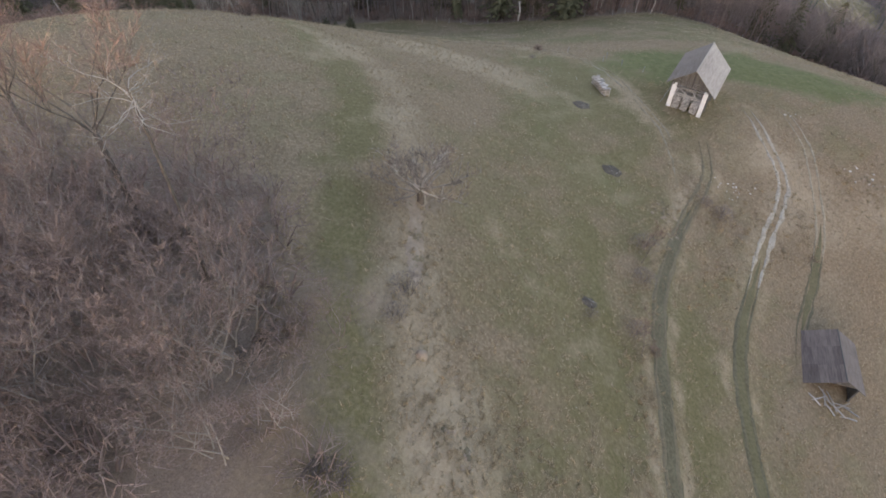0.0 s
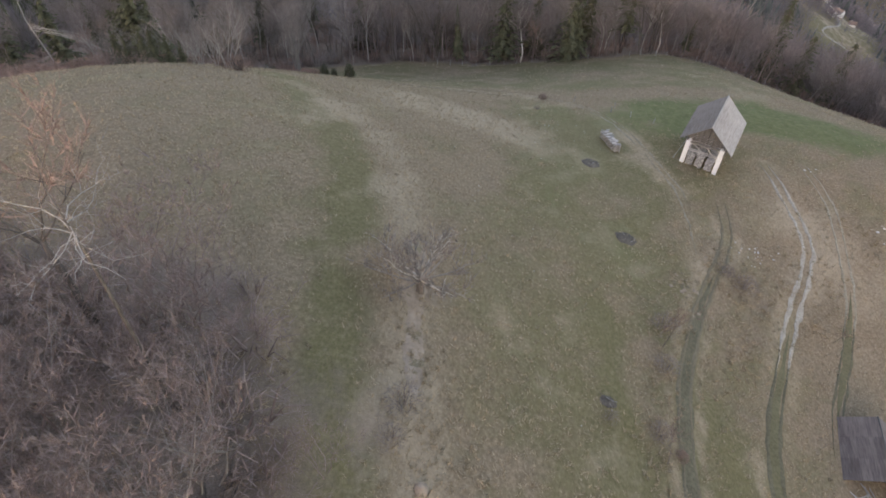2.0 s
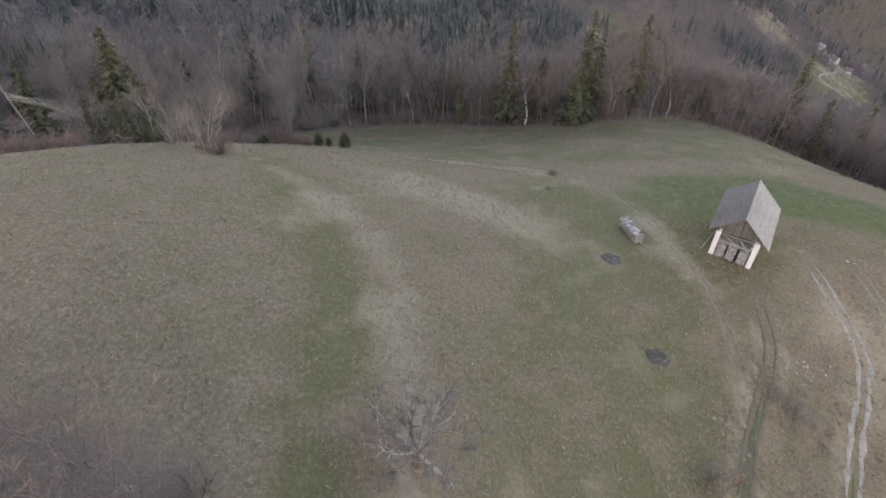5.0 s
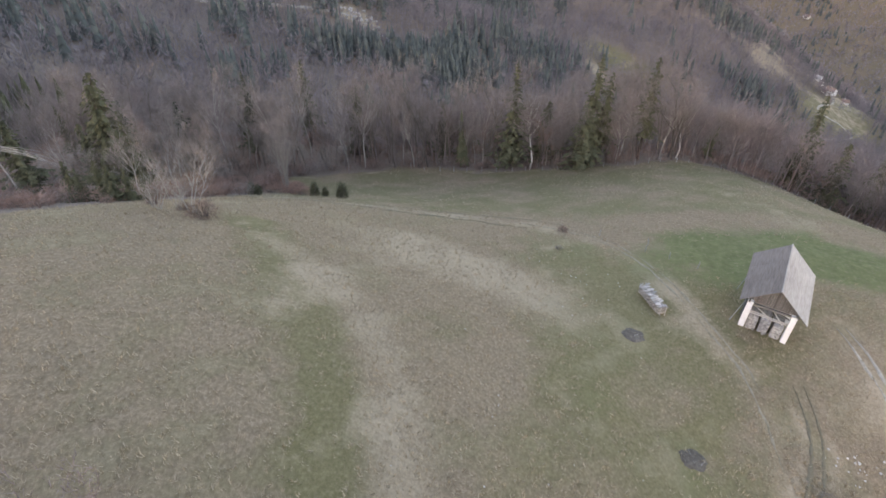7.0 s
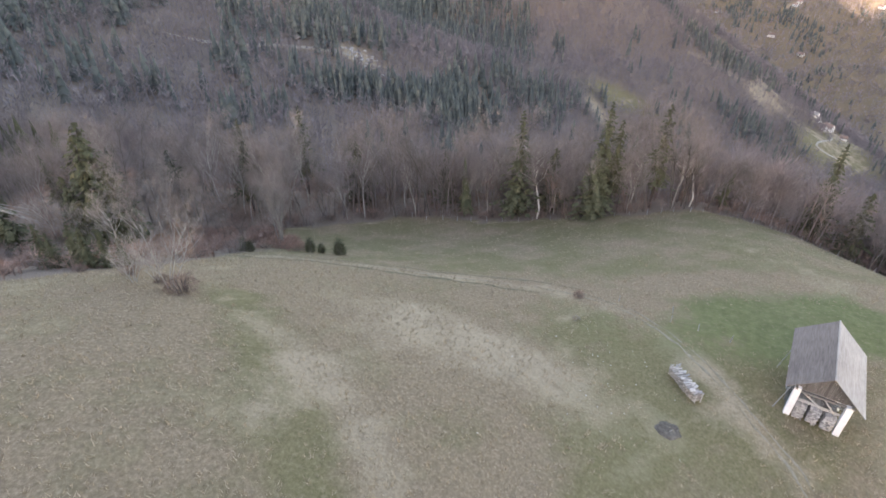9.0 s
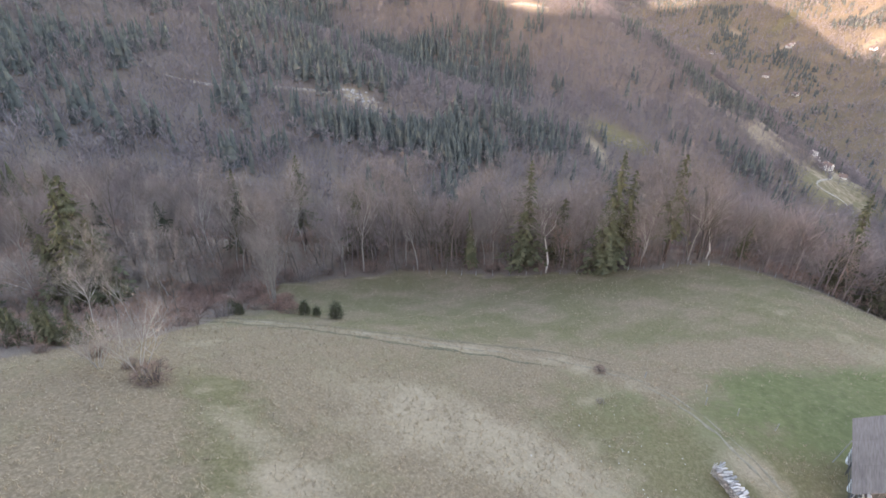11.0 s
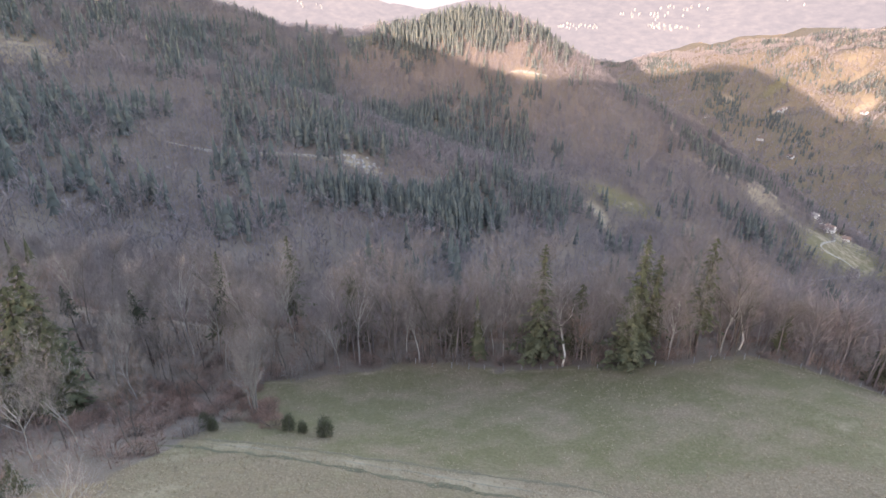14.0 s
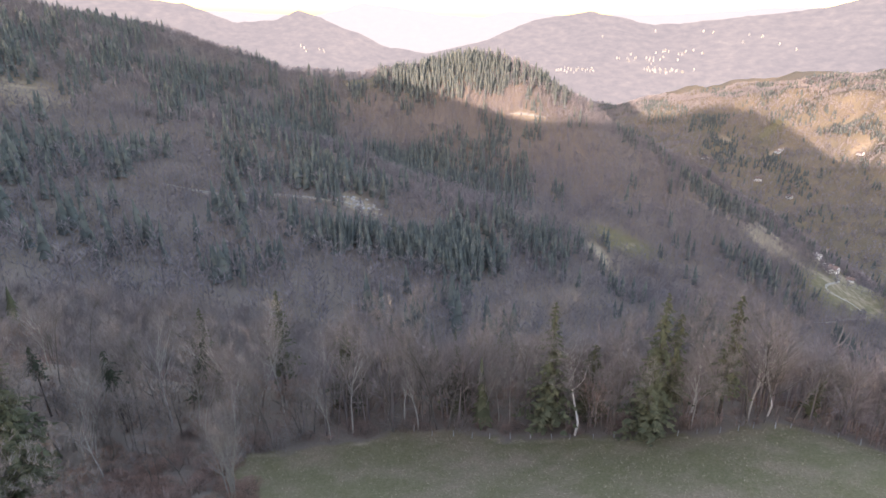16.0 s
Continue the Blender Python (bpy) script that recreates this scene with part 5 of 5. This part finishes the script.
def washout(x, y, turn, seed):
    """A small slip of bare soil with a ragged rim."""
    random.seed(seed)
    root = thing("soil_slip", "small slip of bare brown soil beside the lane", "bare soil", pose(x, y, float(land(x, y)), 0, 0, turn))
    m = root.matrix_world
    for k in range(9):
        px, py = random.gauss(0, 0.5), random.gauss(0, 0.9)
        q = m @ Vector((px, py, 0))
        s = Shape()
        n, r = 9, random.uniform(0.14, 0.34)
        z = float(land(q.x, q.y)) - m.translation.z
        s.v = [Vector((px, py, z + 0.12 * random.uniform(0.6, 1.6)))] + [Vector((px + r * random.uniform(0.7, 1.3) * math.cos(6.283 * i / n), py + r * random.uniform(0.7, 1.3) * math.sin(6.283 * i / n), z - 0.06)) for i in range(n)]
        s.f = [(0, 1 + i, 1 + (i + 1) % n) for i in range(n)]
        part("clod", s, (bare_soil, mud)[k % 2], root, smooth=True)


for k, (x, y) in enumerate(((27.2, 52.6), (26.4, 51.0), (33.2, 57.2), (28.0, 48.6), (0.6, 18.2), (1.8, 16.6), (61.5, 67.0))):
    washout(x, y, 30 * k, 340 + k)

# hummock with an ant hill
s = Shape()
for k in range(5):
    for i in range(14):
        t, r = 6.283 * i / 14, 0.55 * (1 - k / 5.2) ** 0.6
        s.v.append(Vector((r * math.cos(t) * random.uniform(0.92, 1.08), r * math.sin(t), -0.1 + 0.12 * k)))
s.f = [(14 * k + i, 14 * k + (i + 1) % 14, 14 * k + 14 + (i + 1) % 14, 14 * k + 14 + i) for k in range(4) for i in range(14)] + [tuple(range(56, 70))]
hill = tagged(new("ant_hill", s.mesh("ant_hill", bare_soil, True)), "rounded brown ant hill in the grass", "mound")
hill.matrix_world = lie(-1.4, 23.4)

# ---------------------------------------------------------------- fence along the wood
random.seed(51)
post = thing("fence_post", "grey wooden fence post at the wood's edge", "fence post", lie(*WOOD_EDGE[4]), "fence posts")
part("post", Shape().tube([(0, 0, -0.3), (0.01, 0, 0.7), (0, 0, 1.35)], [0.075, 0.07, 0.06], 6), pole_wood, post)
for x, y in smooth_line([(x, y - 0.8) for x, y in WOOD_EDGE[4:11]], 3.6)[1:]:
    plant(post, x + random.uniform(-0.3, 0.3), y + random.uniform(-0.3, 0.3), random.uniform(0.65, 1.0), lean=(random.uniform(-6, 6), random.uniform(-6, 6)))
for x, y in ((27.6, 94.5), (30.4, 92.5), (22.5, 100.4), (29.0, 97.4), (33.5, 90.2)):
    plant(post, x, y, 0.85, lean=(random.uniform(-6, 6), random.uniform(-6, 6)), label="thin leaning fence stake beside the path")

# ---------------------------------------------------------------- farms on the opposite slope
def house(x, y, turn, w, d, h, roof_h, label, roof=house_roof, name="house"):
    root = thing(name, label, "house", pose(x, y, float(land(x, y)) - 1.5, 0, 0, turn))
    part("wall", Shape().box(Matrix.Identity(4), w, d, h + 1.5), house_wall, root)
    for e in (-1, 1):
        s = Shape()
        s.v = [Vector((e * (w / 2 + 0.6), -d / 2 - 0.6, h + 1.2)), Vector((e * (w / 2 + 0.6), d / 2 + 0.6, h + 1.2)), Vector((0, d / 2 + 0.6, h + 1.5 + roof_h)), Vector((0, -d / 2 - 0.6, h + 1.5 + roof_h))]
        s.v += [v + Vector((0, 0, 0.25)) for v in s.v]
        s.f = [(0, 1, 2, 3), (4, 5, 6, 7), (0, 1, 5, 4), (1, 2, 6, 5), (2, 3, 7, 6), (3, 0, 4, 7)]
        part("roof", s, roof, root)
    for e in (-1, 1):
        s = Shape()
        y0 = e * (d / 2 - 0.05)
        s.v = [Vector((-w / 2, y0, h + 1.45)), Vector((w / 2, y0, h + 1.45)), Vector((0, y0, h + 1.4 + roof_h)), Vector((-w / 2, y0 - e * 0.2, h + 1.45)), Vector((w / 2, y0 - e * 0.2, h + 1.45)), Vector((0, y0 - e * 0.2, h + 1.4 + roof_h))]
        s.f = [(0, 1, 2), (5, 4, 3), (0, 3, 4, 1), (1, 4, 5, 2), (2, 5, 3, 0)]
        part("gable", s, house_wall, root)
    for floor in range(max(1, int(h / 2.8))):
        for k in range(3):
            wx = (k - 1) * w / 3.2
            part("window", Shape().box(Matrix.Translation((wx, -d / 2 - 0.02, 2.6 + 2.8 * floor)), 1.1, 0.12, 1.4), window_glass, root)
    part("chimney", Shape().box(Matrix.Translation((w * 0.2, d * 0.2, h + roof_h)), 0.8, 0.8, 2.2), house_wall, root)
    return root


house(624, 946, 28, 12, 14, 6.5, 4.5, "white farmhouse with dark windows on a steep meadow")
house(645, 932, 60, 9, 11, 4, 3.5, "small farmhouse with a reddish roof")
house(600, 925, 10, 9, 12, 4.5, 4, "white outbuilding below the farmhouse")
house(622, 990, 40, 10, 12, 4, 4, "pale barn above the farmhouse", roof_pale, "barn")
house(640, 1040, 20, 12, 16, 5, 5, "long pale farm building on the slope", roof_pale, "barn")
house(612, 958, -20, 7, 8, 3, 3, "small white shed by the farmhouse", roof_grey, "barn")
house(480, 1000, 15, 9, 11, 4, 4, "lone house on the wooded slope")
house(1206, 2205, 20, 14, 18, 6, 5, "white house in the sunlit valley")
house(1222, 2215, 40, 12, 14, 6, 5, "white house in the sunlit valley")
house(1400, 2050, 20, 14, 18, 6, 5, "white house on the far sunny slope")
house(985, 2300, 30, 14, 18, 6, 5, "pale house in the shaded valley")
house(1085, 2075, 60, 18, 22, 7, 5, "pale house in the shaded valley")
house(1120, 1930, 30, 13, 18, 6, 5, "large pale building in the shaded valley")
random.seed(61)
strip("road_farm", [(440, 700), (470, 712), (520, 740), (560, 775), (585, 800), (565, 812), (535, 800), (520, 812), (560, 850), (600, 890), (618, 930), (640, 1000)], 3.2, 0, gravel, "pale gravel farm road in a loop", 0.6, 4, 0.1, seed=62)
strip("road_forest", [(-230, 516), (-190, 535), (-165, 551), (-130, 557), (-100, 578), (-80, 585)], 3.5, 0, gravel, "pale forest road cut into the slope", 0.8, 4, 0.3, seed=63)
strip("road_knoll", [(100, 1112), (120, 1114), (145, 1115), (172, 1118)], 5, 0, gravel, "pale forest road on the sunlit knoll", 1.2, 4, 0.2, seed=64)
s = Shape()
random.seed(65)
for k in range(60):
    x, y, q = random.gauss(-84, 11), random.gauss(587, 7), random.uniform(0.8, 2.4)
    for v in STONE_MESHES[k % 5].vertices:
        s.v.append(Vector((x, y, float(land(x, y)))) + v.co * q)
    n0 = len(s.v) - len(STONE_MESHES[k % 5].vertices)
    s.f += [tuple(n0 + i for i in p.vertices) for p in STONE_MESHES[k % 5].polygons]
tagged(new("rock_debris", s.mesh("rock_debris", stone)), "pale broken rock at a small quarry", "rocks", kind="stuff")


# ---------------------------------------------------------------- distance
def distance(name, label, radius, depth, line, tall, seed, tint):
    """A far range of hills that closes the view, glowing, haze and sunlight in its tints."""
    m = bpy.data.materials.new(name)
    m.use_nodes = True
    n, l = m.node_tree.nodes, m.node_tree.links
    n.remove(n["Principled BSDF"])
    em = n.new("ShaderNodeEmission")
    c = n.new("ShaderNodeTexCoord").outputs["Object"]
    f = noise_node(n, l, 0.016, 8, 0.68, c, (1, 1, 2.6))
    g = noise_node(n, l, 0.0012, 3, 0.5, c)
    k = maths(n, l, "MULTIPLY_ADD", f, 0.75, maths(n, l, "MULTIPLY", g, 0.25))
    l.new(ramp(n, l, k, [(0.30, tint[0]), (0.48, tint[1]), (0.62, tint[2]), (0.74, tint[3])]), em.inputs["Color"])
    em.inputs["Strength"].default_value = HAZE_GLOW
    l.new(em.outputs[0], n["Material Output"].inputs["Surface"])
    A, R = 260, 12
    a = np.linspace(-1.05, 1.05, A)
    at, up = [radians(k) for k in line[::2]], [math.tan(radians(k)) for k in line[1::2]]
    ridge = 58 + (radius + depth) * np.interp(a, at, up) + tall * waves(a * 1000, 0 * a, 60, seed + 1) + 4 * waves(a * 1000, 0 * a, 12, seed + 2)
    v = []
    for r in range(R):
        u = r / (R - 1)
        d = radius + depth * u + 60 * waves(a * 1000, 0 * a + u * 500, 160, seed + 3) * (1 - u)
        z = -520 + (ridge + 520) * u ** 0.8 + 40 * waves(a * 1000, 0 * a + u * 300, 150, seed + 4) * u * (1 - u) * 4
        v.append(np.column_stack([d * np.sin(a), d * np.cos(a), z]))
    f = [(r * A + i, r * A + i + 1, (r + 1) * A + i + 1, (r + 1) * A + i) for r in range(R - 1) for i in range(A - 1)]
    me = bpy.data.meshes.new(name)
    me.from_pydata(np.concatenate(v).tolist(), [], f)
    me.materials.append(m)
    me.polygons.foreach_set("use_smooth", np.ones(len(f), bool))
    me.update()
    return tagged(new(name, me), label, "hills", kind="structure")


# emission in pale tints stands in for haze and sunlight on the ranges
HAZE_GLOW = 0.165
HILL_LINE = (-60, 1.2, -35, 1.5, -26, 1.5, -22.5, 1.2, -18.7, -0.3, -15.3, -0.1, -13.3, 0.8, -9.9, -0.5, -5.4, -2.4, -1.8, -2.9, 3.4, -1.7, 7.5, 0.0, 12.4, 0.75, 17.8, -0.4, 22.7, 0.1, 28.4, 0.7, 34.3, 1.9, 60, 1.8)
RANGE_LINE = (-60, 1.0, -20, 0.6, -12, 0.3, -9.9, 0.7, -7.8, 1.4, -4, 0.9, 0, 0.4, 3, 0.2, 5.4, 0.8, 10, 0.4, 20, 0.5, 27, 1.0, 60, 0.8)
distance("backdrop_hills", "glowing backdrop hills with fields, haze and sunlight painted in", 3500, 900, HILL_LINE, 5, 7, [(0.47, 0.475, 0.515), (0.57, 0.56, 0.59), (0.68, 0.65, 0.655), (0.90, 0.85, 0.81)])
distance("backdrop_range", "glowing pale backdrop of mountains, haze painted in", 5200, 250, RANGE_LINE, 5, 23, [(0.90, 0.91, 0.95), (0.94, 0.94, 0.97), (0.97, 0.97, 0.98), (1.0, 0.99, 0.99)])


def village():
    """White houses strewn over the far hillside."""
    random.seed(71)
    s = Shape()
    for cx, cz, sx, sz, count in ((720, -208, 70, 9, 24), (1190, -196, 70, 8, 26), (1080, -135, 80, 18, 18), (1280, -105, 50, 10, 7), (1350, -40, 250, 30, 9), (-760, -100, 60, 12, 7)):
        for k in range(count):
            x, z, w = random.gauss(cx, sx), random.gauss(cz, sz), random.uniform(4, 8)
            y = math.sqrt(3660 ** 2 - x * x) + random.uniform(-40, 40)
            n0 = len(s.v)
            s.box(pose(x, y, z - 8, 0, 0, random.uniform(-40, 40)), w, w, 12)
            s.v += [Vector((x, y - 3, z + 7)), Vector((x, y + 3, z + 7))]
            s.f += [(n0 + 4, n0 + 5, n0 + 8), (n0 + 6, n0 + 7, n0 + 9), (n0 + 5, n0 + 6, n0 + 9, n0 + 8), (n0 + 7, n0 + 4, n0 + 8, n0 + 9)]
    return tagged(new("village_houses", s.mesh("village_houses", far_wall)), "white houses of a village on the far hills", "houses", kind="stuff")


village()
